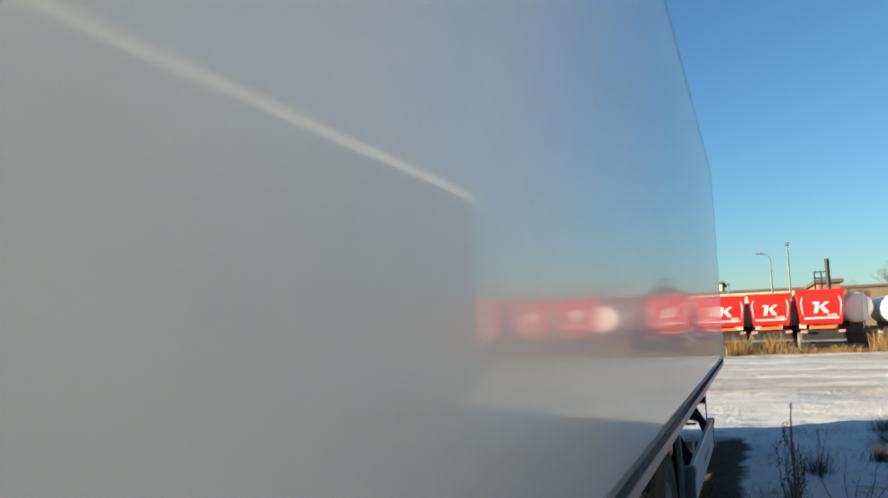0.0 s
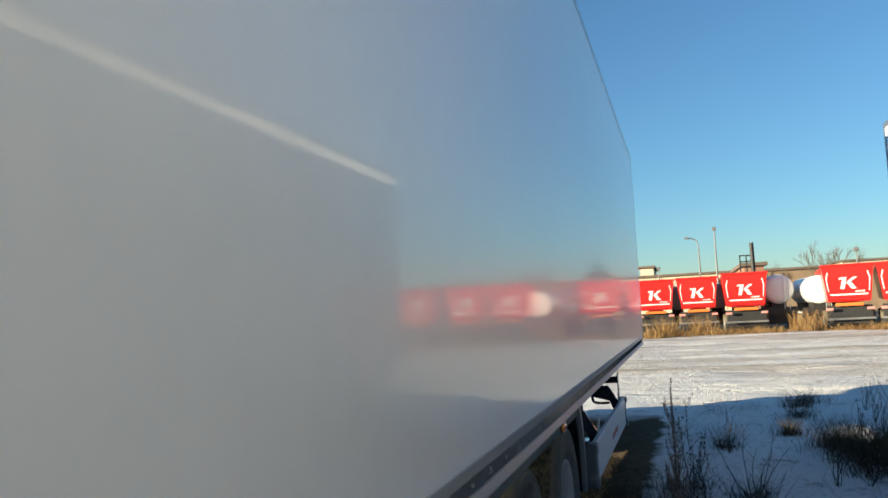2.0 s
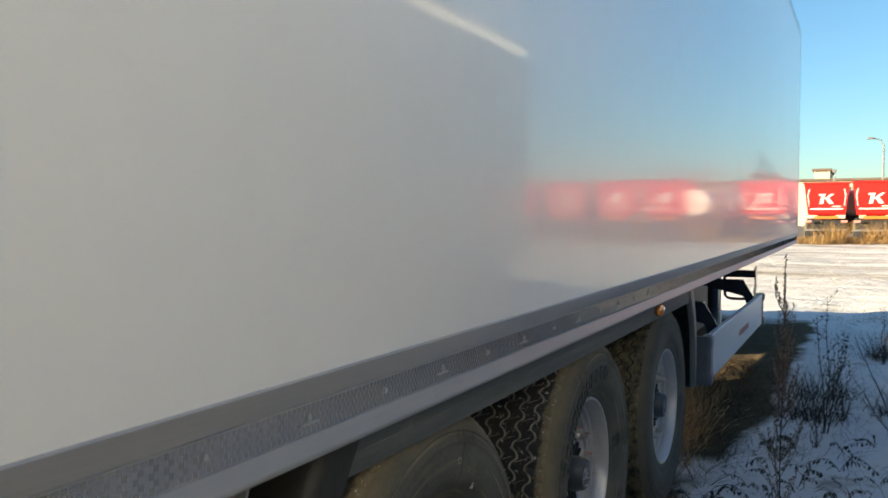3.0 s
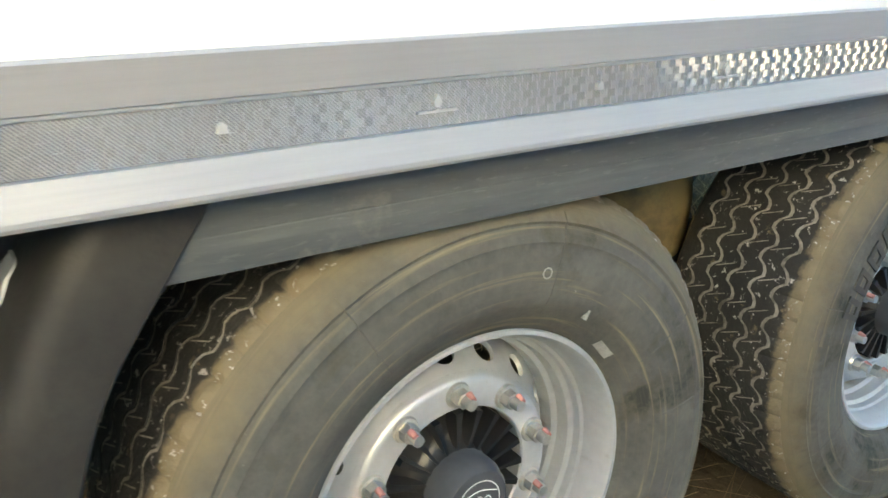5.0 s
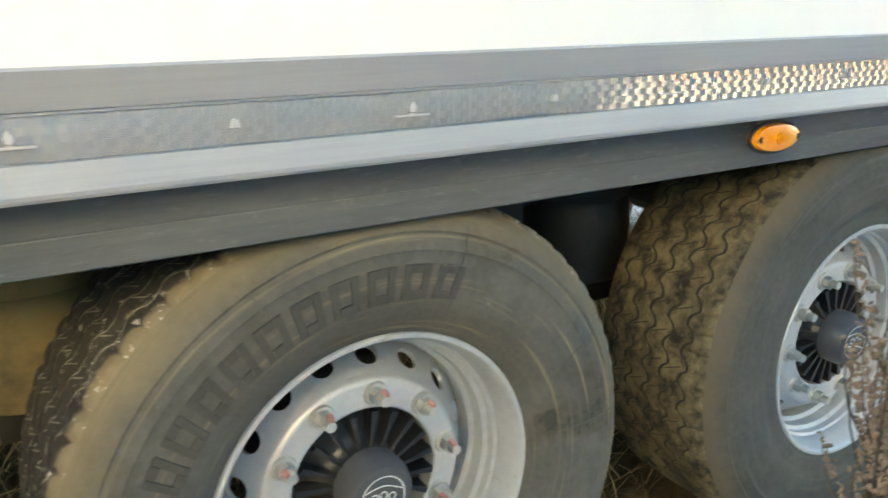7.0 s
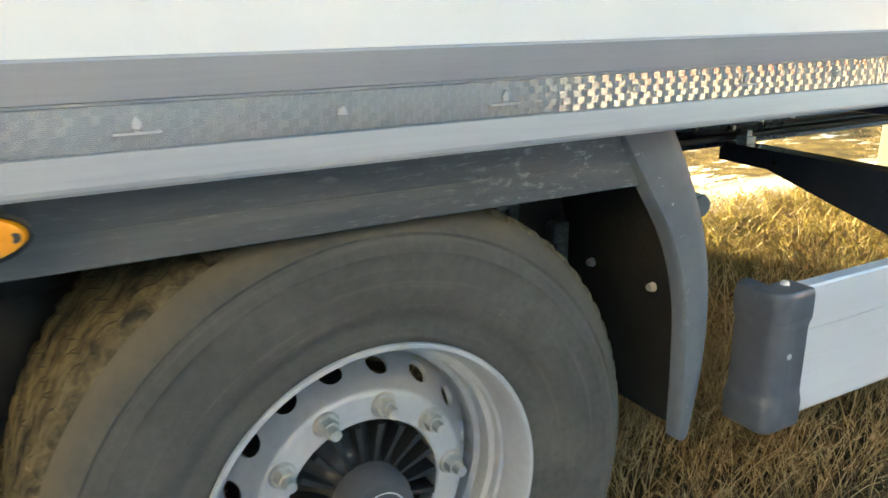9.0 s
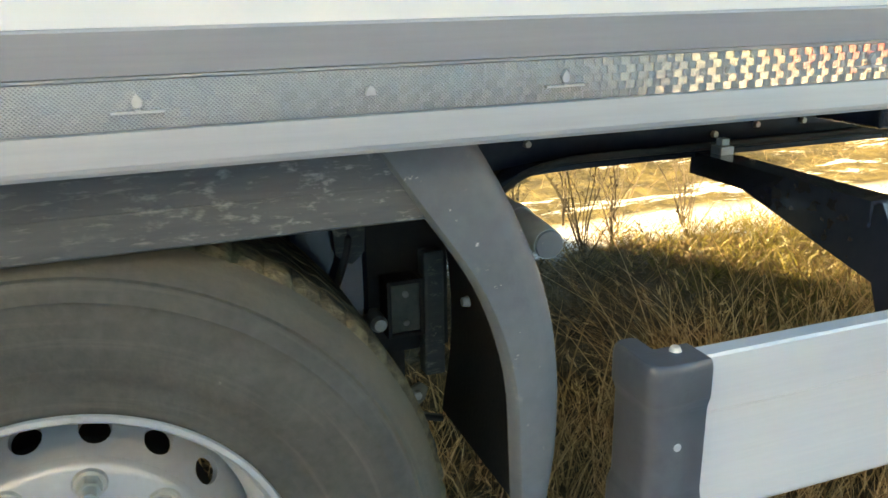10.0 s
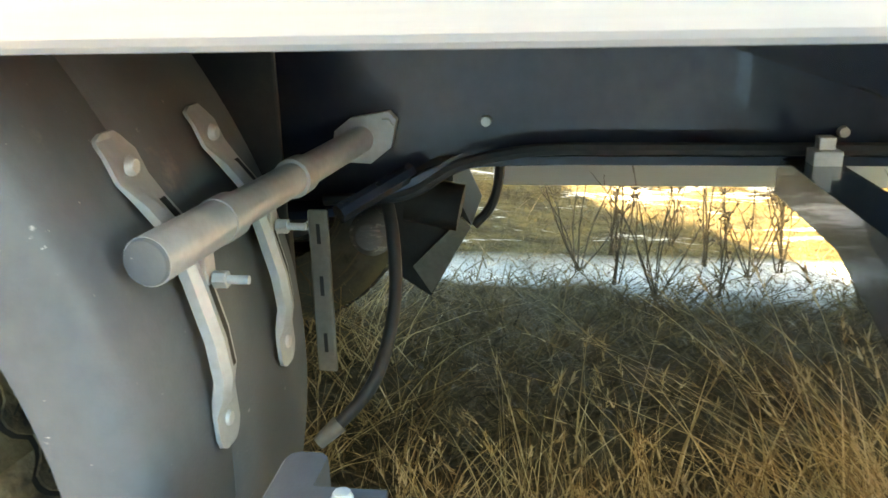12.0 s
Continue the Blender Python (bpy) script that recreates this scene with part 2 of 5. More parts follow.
CLEAN_RUBBER = stained(surface("dark_tyre_rubber", (0.058, 0.062, 0.059), (0.098, 0.101, 0.093), 0.75, scale=7, fine=80, bump=0.12, bump_scale=170, spec=0.2),
                       (0.135, 0.132, 0.112), 5.0, 0.62, 0.90)
ring_streaks(CLEAN_RUBBER, (0.145, 0.145, 0.128), 0.54, 0.76, 0.5)
stained(CLEAN_RUBBER, (0.34, 0.33, 0.30), 55, 0.70, 0.75)
mud_ring(CLEAN_RUBBER, 0.520, 0.570, (0.13, 0.112, 0.080))
TREAD_TAN = stained(surface("muddy_tread", (0.13, 0.108, 0.066), (0.23, 0.19, 0.118), 0.9, scale=6, fine=70, bump=0.4, bump_scale=110, spec=0.2), (0.034, 0.032, 0.028), 17, 0.42, 0.62)
DARK_GROOVE = surface("dark_tread_groove", (0.02, 0.019, 0.017), (0.05, 0.045, 0.035), 0.9, scale=14, fine=90)
HOSE = surface("rubber_hose", (0.025, 0.025, 0.026), (0.045, 0.045, 0.045), 0.55, scale=12, fine=90)
WHEEL = stained(surface("silver_wheel_paint", (0.44, 0.45, 0.46), (0.54, 0.55, 0.56), 0.38, 0.38, scale=5, fine=60, bump=0.02, bump_scale=90),
                (0.30, 0.26, 0.20), 12, 0.60, 0.82)
NUT = surface("zinc_nut", (0.42, 0.41, 0.38), (0.58, 0.57, 0.54), 0.42, 0.8, scale=30, fine=150)
PAINT_MARK = surface("red_paint_mark", (0.46, 0.17, 0.15), (0.60, 0.30, 0.27), 0.7, scale=60, fine=200)
GALV = surface("galvanised_steel", (0.43, 0.46, 0.47), (0.57, 0.60, 0.61), 0.40, 0.3, scale=18, fine=120, bump=0.03, bump_scale=90)
HUB = surface("black_hub_casting", (0.012, 0.012, 0.013), (0.025, 0.025, 0.026), 0.35, scale=20, fine=120)
CAP = surface("grey_hub_cap", (0.045, 0.05, 0.056), (0.065, 0.07, 0.076), 0.4, scale=15, fine=90)
WHITE_MARK = surface("white_marking", (0.70, 0.70, 0.68), (0.80, 0.80, 0.78), 0.5, scale=40, fine=200)
RIVET = surface("bright_rivet", (0.62, 0.62, 0.62), (0.78, 0.78, 0.78), 0.45, 0.3, scale=40, fine=200)
PALE = surface("dull_pale_metal", (0.37, 0.37, 0.365), (0.46, 0.46, 0.455), 0.5, 0.25, scale=40, fine=200)
AMBER = surface("amber_lens", (0.85, 0.24, 0.01), (0.95, 0.33, 0.02), 0.15, scale=20, fine=100, coat=0.5)
YELLOW = surface("yellow_chock_plastic", (0.72, 0.33, 0.02), (0.82, 0.42, 0.03), 0.5, scale=10, fine=80)
GUARD = surface("white_anodised_guard", (0.62, 0.63, 0.65), (0.70, 0.71, 0.72), 0.36, 0.15, scale=2, fine=40, stretch=(0.2, 1, 5), bump=0.01)
DUSTY = surface("dusty_steel", (0.15, 0.14, 0.12), (0.25, 0.235, 0.20), 0.7, 0.1, scale=9, fine=90)
BELLOWS = stained(surface("dusty_air_bellows", (0.06, 0.05, 0.04), (0.12, 0.10, 0.07), 0.8, scale=6, fine=50), (0.34, 0.25, 0.12), 4, 0.38, 0.62)
RED = surface("red_tipper_paint", (0.52, 0.010, 0.008), (0.60, 0.016, 0.012), 0.35, scale=1.2, fine=10, coat=0.2)
ORANGE = surface("orange_bumper_paint", (0.60, 0.16, 0.03), (0.68, 0.2, 0.05), 0.5, scale=3, fine=30)
TANK = surface("white_tank_paint", (0.72, 0.72, 0.70), (0.80, 0.80, 0.78), 0.3, scale=1, fine=12)
WALL = surface("pale_plaster", (0.52, 0.44, 0.33), (0.62, 0.53, 0.40), 0.9, scale=0.4, fine=4)
BROWN = surface("weathered_board", (0.16, 0.11, 0.07), (0.24, 0.17, 0.11), 0.9, scale=0.6, fine=6)
ROOF = surface("dark_roof_sheet", (0.10, 0.075, 0.06), (0.15, 0.11, 0.09), 0.8, scale=0.5, fine=5)
PANE = surface("dark_window_glass", (0.03, 0.035, 0.04), (0.05, 0.055, 0.06), 0.15, scale=2, fine=20)
POST = surface("grey_lamp_post", (0.14, 0.14, 0.14), (0.22, 0.22, 0.22), 0.6, 0.4, scale=3, fine=30)
BARK = surface("bare_bark", (0.09, 0.07, 0.055), (0.15, 0.12, 0.09), 0.9, scale=6, fine=40)
STEM = surface("dead_stem", (0.045, 0.034, 0.026), (0.10, 0.075, 0.055), 0.9, scale=20, fine=120)
SEED = surface("dry_seed_head", (0.15, 0.105, 0.080), (0.30, 0.215, 0.165), 0.95, scale=30, fine=200)


def blades_material(name, a, b, c):
    m, nt, bsdf = nodes_of(name)
    n, l = nt.nodes, nt.links
    geo, ramp = n.new("ShaderNodeNewGeometry"), n.new("ShaderNodeValToRGB")
    ramp.color_ramp.elements[0].color, ramp.color_ramp.elements[1].color = (*a, 1), (*c, 1)
    ramp.color_ramp.elements.new(0.5).color = (*b, 1)
    l.new(geo.outputs["Random Per Island"], ramp.inputs[0])
    l.new(ramp.outputs[0], bsdf.inputs["Base Color"])
    bsdf.inputs["Roughness"].default_value = 0.6
    thin, both = n.new("ShaderNodeBsdfTranslucent"), n.new("ShaderNodeMixShader")
    both.inputs["Fac"].default_value = 0.38
    l.new(ramp.outputs[0], thin.inputs["Color"])
    l.new(bsdf.outputs[0], both.inputs[1])
    l.new(thin.outputs[0], both.inputs[2])
    l.new(both.outputs[0], n["Material Output"].inputs["Surface"])
    return m


STRAW = blades_material("dry_straw", (0.18, 0.108, 0.054), (0.47, 0.305, 0.160), (0.74, 0.54, 0.33))
DARKWEED = blades_material("dark_dead_weed", (0.018, 0.014, 0.010), (0.045, 0.034, 0.022), (0.10, 0.075, 0.045))
TURF = blades_material("matted_dead_grass", (0.055, 0.040, 0.024), (0.145, 0.100, 0.055), (0.26, 0.18, 0.10))
# yellow-green grass; the yellow of the sunlit patch is partly in its colour
MEADOW = blades_material("sun_tinted_meadow_grass", (0.060, 0.052, 0.016), (0.130, 0.114, 0.032), (0.22, 0.19, 0.062))
VERGE = blades_material("rank_verge_grass", (0.13, 0.07, 0.022), (0.30, 0.175, 0.062), (0.46, 0.30, 0.12))


def ground_material():
    """Trodden snow with wheel tracks and grit, and bare earth with straw under the parked trailers."""
    m, nt, bsdf = nodes_of("snowy_yard")
    n, l = nt.nodes, nt.links
    pos, sep = n.new("ShaderNodeTexCoord"), n.new("ShaderNodeSeparateXYZ")
    l.new(pos.outputs["Object"], sep.inputs[0])

    def noise_at(scale, detail=6, stretch=(1, 1, 1), rough=0.6):
        mp, tx = n.new("ShaderNodeMapping"), n.new("ShaderNodeTexNoise")
        mp.inputs["Scale"].default_value = stretch
        l.new(pos.outputs["Object"], mp.inputs["Vector"])
        tx.inputs["Scale"].default_value, tx.inputs["Detail"].default_value, tx.inputs["Roughness"].default_value = scale, detail, rough
        l.new(mp.outputs[0], tx.inputs["Vector"])
        return tx.outputs[0]

    def calc(op, a, b):
        k = n.new("ShaderNodeMath")
        k.operation = op
        for i, v in enumerate((a, b)):
            if isinstance(v, (int, float)):
                k.inputs[i].default_value = v
            else:
                l.new(v, k.inputs[i])
        return k.outputs[0]

    def span(v, lo, hi):
        k = n.new("ShaderNodeMapRange")
        k.inputs["From Min"].default_value, k.inputs["From Max"].default_value = lo, hi
        l.new(v, k.inputs[0])
        return k.outputs[0]

    def blend(f, a, b):
        k = n.new("ShaderNodeMix")
        k.data_type = "RGBA"
        l.new(f, k.inputs["Factor"])
        for s, v in (("A", a), ("B", b)):
            if isinstance(v, tuple):
                k.inputs[s].default_value = (*v, 1)
            else:
                l.new(v, k.inputs[s])
        return k.outputs["Result"]

    snow = blend(noise_at(3, 8), (0.76, 0.78, 0.81), (0.90, 0.905, 0.92))
    tracks = span(noise_at(0.55, 9, (1, 0.07, 1), 0.75), 0.42, 0.60)
    road = calc("MULTIPLY", span(sep.outputs[0], 13.0, 20.0), tracks)
    snow = blend(calc("MULTIPLY", span(sep.outputs[0], 9.0, 14.0), 0.7), snow, (0.84, 0.80, 0.745))
    snow = blend(calc("MULTIPLY", road, 0.8), snow, (0.36, 0.29, 0.22))
    grit = span(noise_at(1.6, 10, (1, 1, 1), 0.78), 0.55, 0.63)
    snow = blend(calc("MULTIPLY", grit, 0.55), snow, (0.17, 0.14, 0.10))
    earth = blend(noise_at(7, 8), (0.062, 0.048, 0.032), (0.175, 0.132, 0.082))
    # bare strip below the trailer, whose edge wanders
    wander = calc("MULTIPLY", calc("SUBTRACT", noise_at(1.1, 8), 0.5), 0.8)
    # snow drifted in below the mudguard
    drift = calc("MULTIPLY", span(sep.outputs[0], 3.0, 3.2), span(sep.outputs[0], 3.62, 3.45))
    side = calc("ABSOLUTE", calc("SUBTRACT", calc("ADD", calc("ADD", sep.outputs[1], calc("MULTIPLY", span(sep.outputs[0], 3.2, 4.6), 0.25)), wander), 1.42), 0.0)
    along = calc("ABSOLUTE", calc("SUBTRACT", calc("ADD", sep.outputs[0], wander), 3.5), 0.0)
    drift = calc("MULTIPLY", drift, span(calc("ADD", sep.outputs[1], calc("MULTIPLY", wander, 0.3)), 0.27, 0.22))
    strip = calc("MULTIPLY", calc("MULTIPLY", span(side, 1.50, 1.38), span(along, 7.6, 7.2)), calc("SUBTRACT", 1.0, calc("MULTIPLY", drift, 0.85)))
    tufts = calc("MULTIPLY", calc("MULTIPLY", span(sep.outputs[1], 2.8, 3.15), span(sep.outputs[0], 16.0, 13.0)), span(noise_at(1.3, 9, (0.5, 1.5, 1), 0.76), 0.395, 0.46))
    far_verge = calc("MULTIPLY", span(calc("ADD", sep.outputs[0], wander), 43.6, 45.2), 0.8)
    # trodden brown ground between the parked trailers, short of the snow
    lane = calc("MULTIPLY", span(calc("ADD", sep.outputs[0], calc("MULTIPLY", wander, 2.5)), 1.6, 0.9), calc("MULTIPLY", span(sep.outputs[1], -9.5, -9.0), span(sep.outputs[1], 0.6, 0.2)))
    lane = calc("MULTIPLY", lane, span(noise_at(2.2, 9, (1, 1, 1), 0.7), 0.33, 0.47))
    colour = blend(calc("MAXIMUM", calc("MAXIMUM", strip, lane), far_verge), snow, earth)
    dead = blend(span(noise_at(5, 9, (1, 1, 1), 0.7), 0.4, 0.6), (0.030, 0.025, 0.012), (0.085, 0.068, 0.028))
    colour = blend(tufts, colour, dead)
    l.new(colour, bsdf.inputs["Base Color"])
    bsdf.inputs["Roughness"].default_value = 0.9
    bsdf.inputs["Specular IOR Level"].default_value = 0.08
    bp = n.new("ShaderNodeBump")
    bp.inputs["Strength"].default_value, bp.inputs["Distance"].default_value = 0.85, 0.10
    l.new(calc("ADD", noise_at(9, 8, (1, 1, 1), 0.65), calc("MULTIPLY", noise_at(1.6, 6, (1.6, 0.25, 1), 0.6), 2.5)), bp.inputs["Height"])
    l.new(bp.outputs[0], bsdf.inputs["Normal"])
    return m


SNOW = ground_material()


# ---- mesh helpers ----
def part(name, bm, material, parent=None, label="", smooth=False):
    me = bpy.data.meshes.new(name)
    bmesh.ops.recalc_face_normals(bm, faces=bm.faces)
    bm.to_mesh(me)
    bm.free()
    me.materials.append(material)
    if smooth:
        for p in me.polygons:
            p.use_smooth = True
        me.set_sharp_from_angle(angle=radians(38))
    ob = new(name, me)
    ob.parent = parent
    if label:
        tagged(ob, label)
    return ob


def again(name, ob, m, parent=None):
    """Another object on the same mesh."""
    o = new(name, ob.data)
    o.parent = parent
    o.matrix_local = m
    return o


def thing(name, at, label, category, group="", kind=""):
    e = new(name)
    e.location = at
    e.empty_display_size = 0.2
    return tagged(e, label, category, group, kind)


def box(bm, x0, x1, y0, y1, z0, z1, bevel=0.0):
    made = bmesh.ops.create_cube(bm, size=1, matrix=Matrix.LocRotScale(((x0 + x1) / 2, (y0 + y1) / 2, (z0 + z1) / 2), None, (x1 - x0, y1 - y0, z1 - z0)))
    if bevel:
        vs = set(made["verts"])
        es = [e for e in bm.edges if e.verts[0] in vs and e.verts[1] in vs]
        bmesh.ops.bevel(bm, geom=es, offset=bevel, segments=2, affect="EDGES", profile=0.6)
    return bm


def tube(bm, a, b, r0, r1=None, n=14, caps=True):
    a, b = Vector(a), Vector(b)
    r1 = r0 if r1 is None else r1
    turn = (b - a).to_track_quat("Z", "Y").to_matrix()
    rings = []
    for p, r in ((a, r0), (b, r1)):
        rings.append([bm.verts.new(p + turn @ Vector((r * math.cos(k * math.tau / n), r * math.sin(k * math.tau / n), 0))) for k in range(n)])
    for k in range(n):
        bm.faces.new((rings[0][k], rings[0][(k + 1) % n], rings[1][(k + 1) % n], rings[1][k]))
    if caps:
        bm.faces.new(rings[0])
        bm.faces.new(rings[1])
    return bm


def sweep(bm, pts, r, n=8):
    """A round hose or rod along a line of points."""
    pts = [Vector(p) for p in pts]
    rings = []
    for i, p in enumerate(pts):
        d = (pts[min(i + 1, len(pts) - 1)] - pts[max(i - 1, 0)]).normalized()
        turn = d.to_track_quat("Z", "Y").to_matrix()
        rr = r[i] if isinstance(r, (list, tuple)) else r
        rings.append([bm.verts.new(p + turn @ Vector((rr * math.cos(k * math.tau / n), rr * math.sin(k * math.tau / n), 0))) for k in range(n)])
    for a, b in zip(rings, rings[1:]):
        for k in range(n):
            bm.faces.new((a[k], a[(k + 1) % n], b[(k + 1) % n], b[k]))
    bm.faces.new(rings[0])
    bm.faces.new(rings[-1])
    return bm


def curve_pts(keys, steps=8):
    """A smooth line through the given points."""
    keys = [Vector(k) for k in keys]
    out = []
    for i in range(len(keys) - 1):
        p0, p1, p2, p3 = keys[max(i - 1, 0)], keys[i], keys[i + 1], keys[min(i + 2, len(keys) - 1)]
        for s in range(steps):
            u = s / steps
            out.append(0.5 * ((2 * p1) + (p2 - p0) * u + (2 * p0 - 5 * p1 + 4 * p2 - p3) * u * u + (3 * p1 - p0 - 3 * p2 + p3) * u ** 3))
    return out + [keys[-1]]


def lathe(bm, profile, n=72, closed=False):
    """Turns (radius, y) round the wheel's axis, which lies along y."""
    rings = [[bm.verts.new((r * math.cos(k * math.tau / n), y, r * math.sin(k * math.tau / n))) for k in range(n)] for r, y in profile]
    pairs = list(zip(rings, rings[1:])) + ([(rings[-1], rings[0])] if closed else [])
    for a, b in pairs:
        for k in range(n):
            bm.faces.new((a[k], a[(k + 1) % n], b[(k + 1) % n], b[k]))
    return bm


def prism_x(bm, yz, x0, x1):
    a = [bm.verts.new((x0, y, z)) for y, z in yz]
    b = [bm.verts.new((x1, y, z)) for y, z in yz]
    for k in range(len(yz)):
        j = (k + 1) % len(yz)
        bm.faces.new((a[k], a[j], b[j], b[k]))
    bm.faces.new(a)
    bm.faces.new(b)
    return bm


def prism_y(bm, xz, y0, y1):
    a = [bm.verts.new((x, y0, z)) for x, z in xz]
    b = [bm.verts.new((x, y1, z)) for x, z in xz]
    for k in range(len(xz)):
        j = (k + 1) % len(xz)
        bm.faces.new((a[k], a[j], b[j], b[k]))
    bm.faces.new(a)
    bm.faces.new(b)
    return bm


B = bmesh.new

# ---- ground ----
def ground():
    xs = np.concatenate([np.linspace(-400, -12, 12), np.linspace(-10, 16, 131), np.linspace(16.4, 50, 70), np.linspace(55, 900, 24)])
    ys = np.concatenate([np.linspace(-600, -26, 14), np.linspace(-24, -6, 46), np.linspace(-5.8, 6, 80), np.linspace(6.16, 14, 50), np.linspace(14.4, 30, 27), np.linspace(40, 600, 12)])
    verts, faces = [], []
    for x in xs:
        for y in ys:
            h = 0.05 * noise.noise((x * 0.5, y * 0.5, 0)) + 0.02 * noise.noise((x * 2.3, y * 2.3, 5))
            if 14 < x < 46:
                h += 0.10 * noise.noise((x * 0.9, y * 0.10, 9)) + 0.06 * noise.noise((x * 2.1, y * 0.3, 2))
            if y > 3.6 and x < 60:
                h += 0.20 * max(0, noise.noise((x * 0.7, y * 1.3, 3))) * min(1, y - 3.6) + (0.08 * noise.noise((x * 1.5, y * 2.4, 7)) + 0.035 * noise.noise((x * 3.1, y * 4.2, 1))) * min(1, y - 3.6)
            if -3.2 < x < 11:
                h -= 0.05 * min(1.0, max(0.0, (y + 0.02) / 0.16)) * min(1.0, max(0.0, (2.9 - y) / 0.5))
            near = min(1.0, max(0.15, abs(y - 0.26) - 0.3)) if -1 < x < 4 and -1 < y < 1 else 1.0
            verts.append((x, y, h * near))
    k = len(ys)
    for i in range(len(xs) - 1):
        for j in range(k - 1):
            faces.append((i * k + j, (i + 1) * k + j, (i + 1) * k + j + 1, i * k + j + 1))
    me = bpy.data.meshes.new("ground")
    me.from_pydata(verts, [], faces)
    me.materials.append(SNOW)
    for p in me.polygons:
        p.use_smooth = True
    tagged(new("ground", me), "trodden snowy yard with wheel tracks and bare earth strips", "ground", kind="structure")


ground()

# ---- wheels ----
AXLES = (-0.013, 1.297, 2.607)
HUB_Z = 0.525


def tyre_mesh(sit=0.0):
    """Sidewalls turned from a profile; sit: how far the bead comes forward to meet its rim."""
    bm = B()
    lathe(bm, [(0.285, 0.140 - sit), (0.296, 0.112 - sit), (0.304, 0.1005 - sit), (0.310, 0.0945 - 0.9 * sit), (0.322, 0.085 - 0.65 * sit), (0.340, 0.073 - 0.2 * sit), (0.350, 0.0668), (0.356, 0.0630), (0.372, 0.058), (0.40, 0.0555),
               (0.440, 0.0558), (0.4495, 0.0570), (0.4545, 0.0545), (0.466, 0.0578), (0.479, 0.0628), (0.484, 0.0604), (0.494, 0.0690), (0.507, 0.0785), (0.513, 0.084), (0.522, 0.096)], 120)
    lathe(bm, [(0.522, 0.424), (0.50, 0.445), (0.44, 0.462), (0.35, 0.455), (0.285, 0.42)], 72)
    return bm


def seam_mesh():
    """A fine raised line across the sidewall."""
    bm = B()
    rr = [(0.354, 0.0645), (0.372, 0.058), (0.40, 0.0555), (0.440, 0.0556), (0.450, 0.0565), (0.453, 0.0545), (0.466, 0.0578), (0.481, 0.0620), (0.484, 0.0605), (0.498, 0.072)]
    line = [[bm.verts.new((r * math.cos(e / r), y - lift, r * math.sin(e / r))) for e, lift in ((-0.0016, -0.001), (0, 0.0014), (0.0016, -0.001))] for r, y in rr]
    for p, q in zip(line, line[1:]):
        for k in (0, 1):
            bm.faces.new((p[k], p[k + 1], q[k + 1], q[k]))
    return bm


def tread_mesh():
    bm = B()
    n, grooves = 288, (0.150, 0.206, 0.262, 0.318, 0.372)
    cols = [(0.522, 0.096, 0, 0), (0.533, 0.106, 0, 0)]
    for g in grooves:
        cols += [(0.536, g - 0.0056, 1, 0), (0.5338, g - 0.0044, 1, 0), (0.5338, g + 0.0044, 1, 0), (0.536, g + 0.0056, 1, 0)]
    cols += [(0.533, 0.414, 0, 0), (0.522, 0.424, 0, 0)]
    rings = []
    for k in range(n):
        a = k * math.tau / n
        zig = 0.0115 * (1 if (k // 3) % 2 else -1) * (0.4 if k % 3 == 0 else 1.0)
        ring = []
        for i, (r, y, z, _) in enumerate(cols):
            rr = r - (0.004 if z == 0 and 1 <= i <= 1 and k % 4 == 0 else 0)
            if i in (1, len(cols) - 2) and k % 4 == 0:
                rr -= 0.008
            ring.append(bm.verts.new((rr * math.cos(a), y + zig * z, rr * math.sin(a))))
        rings.append(ring)
    for k in range(n):
        a, b = rings[k], rings[(k + 1) % n]
        for i in range(len(cols) - 1):
            f = bm.faces.new((a[i], a[i + 1], b[i + 1], b[i]))
            if i >= 2 and (i - 2) % 4 == 1:
                f.material_index = 1
    # thin sipes across the blocks
    for k in range(0, n, 6):
        a = (k + 1.5) * math.tau / n
        for g in grooves[:-1]:
            c, s = math.cos(a), math.sin(a)
            y0, y1 = g + 0.006, g + 0.050
            lean = 0.034
            q = [Vector((0.5375 * math.cos(a + d), y, 0.5375 * math.sin(a + d))) for y, d in ((y0, -0.0024), (y1, lean - 0.0024), (y1, lean + 0.0024), (y0, 0.0024))]
            bm.faces.new([bm.verts.new(v) for v in q]).material_index = 1
    return bm


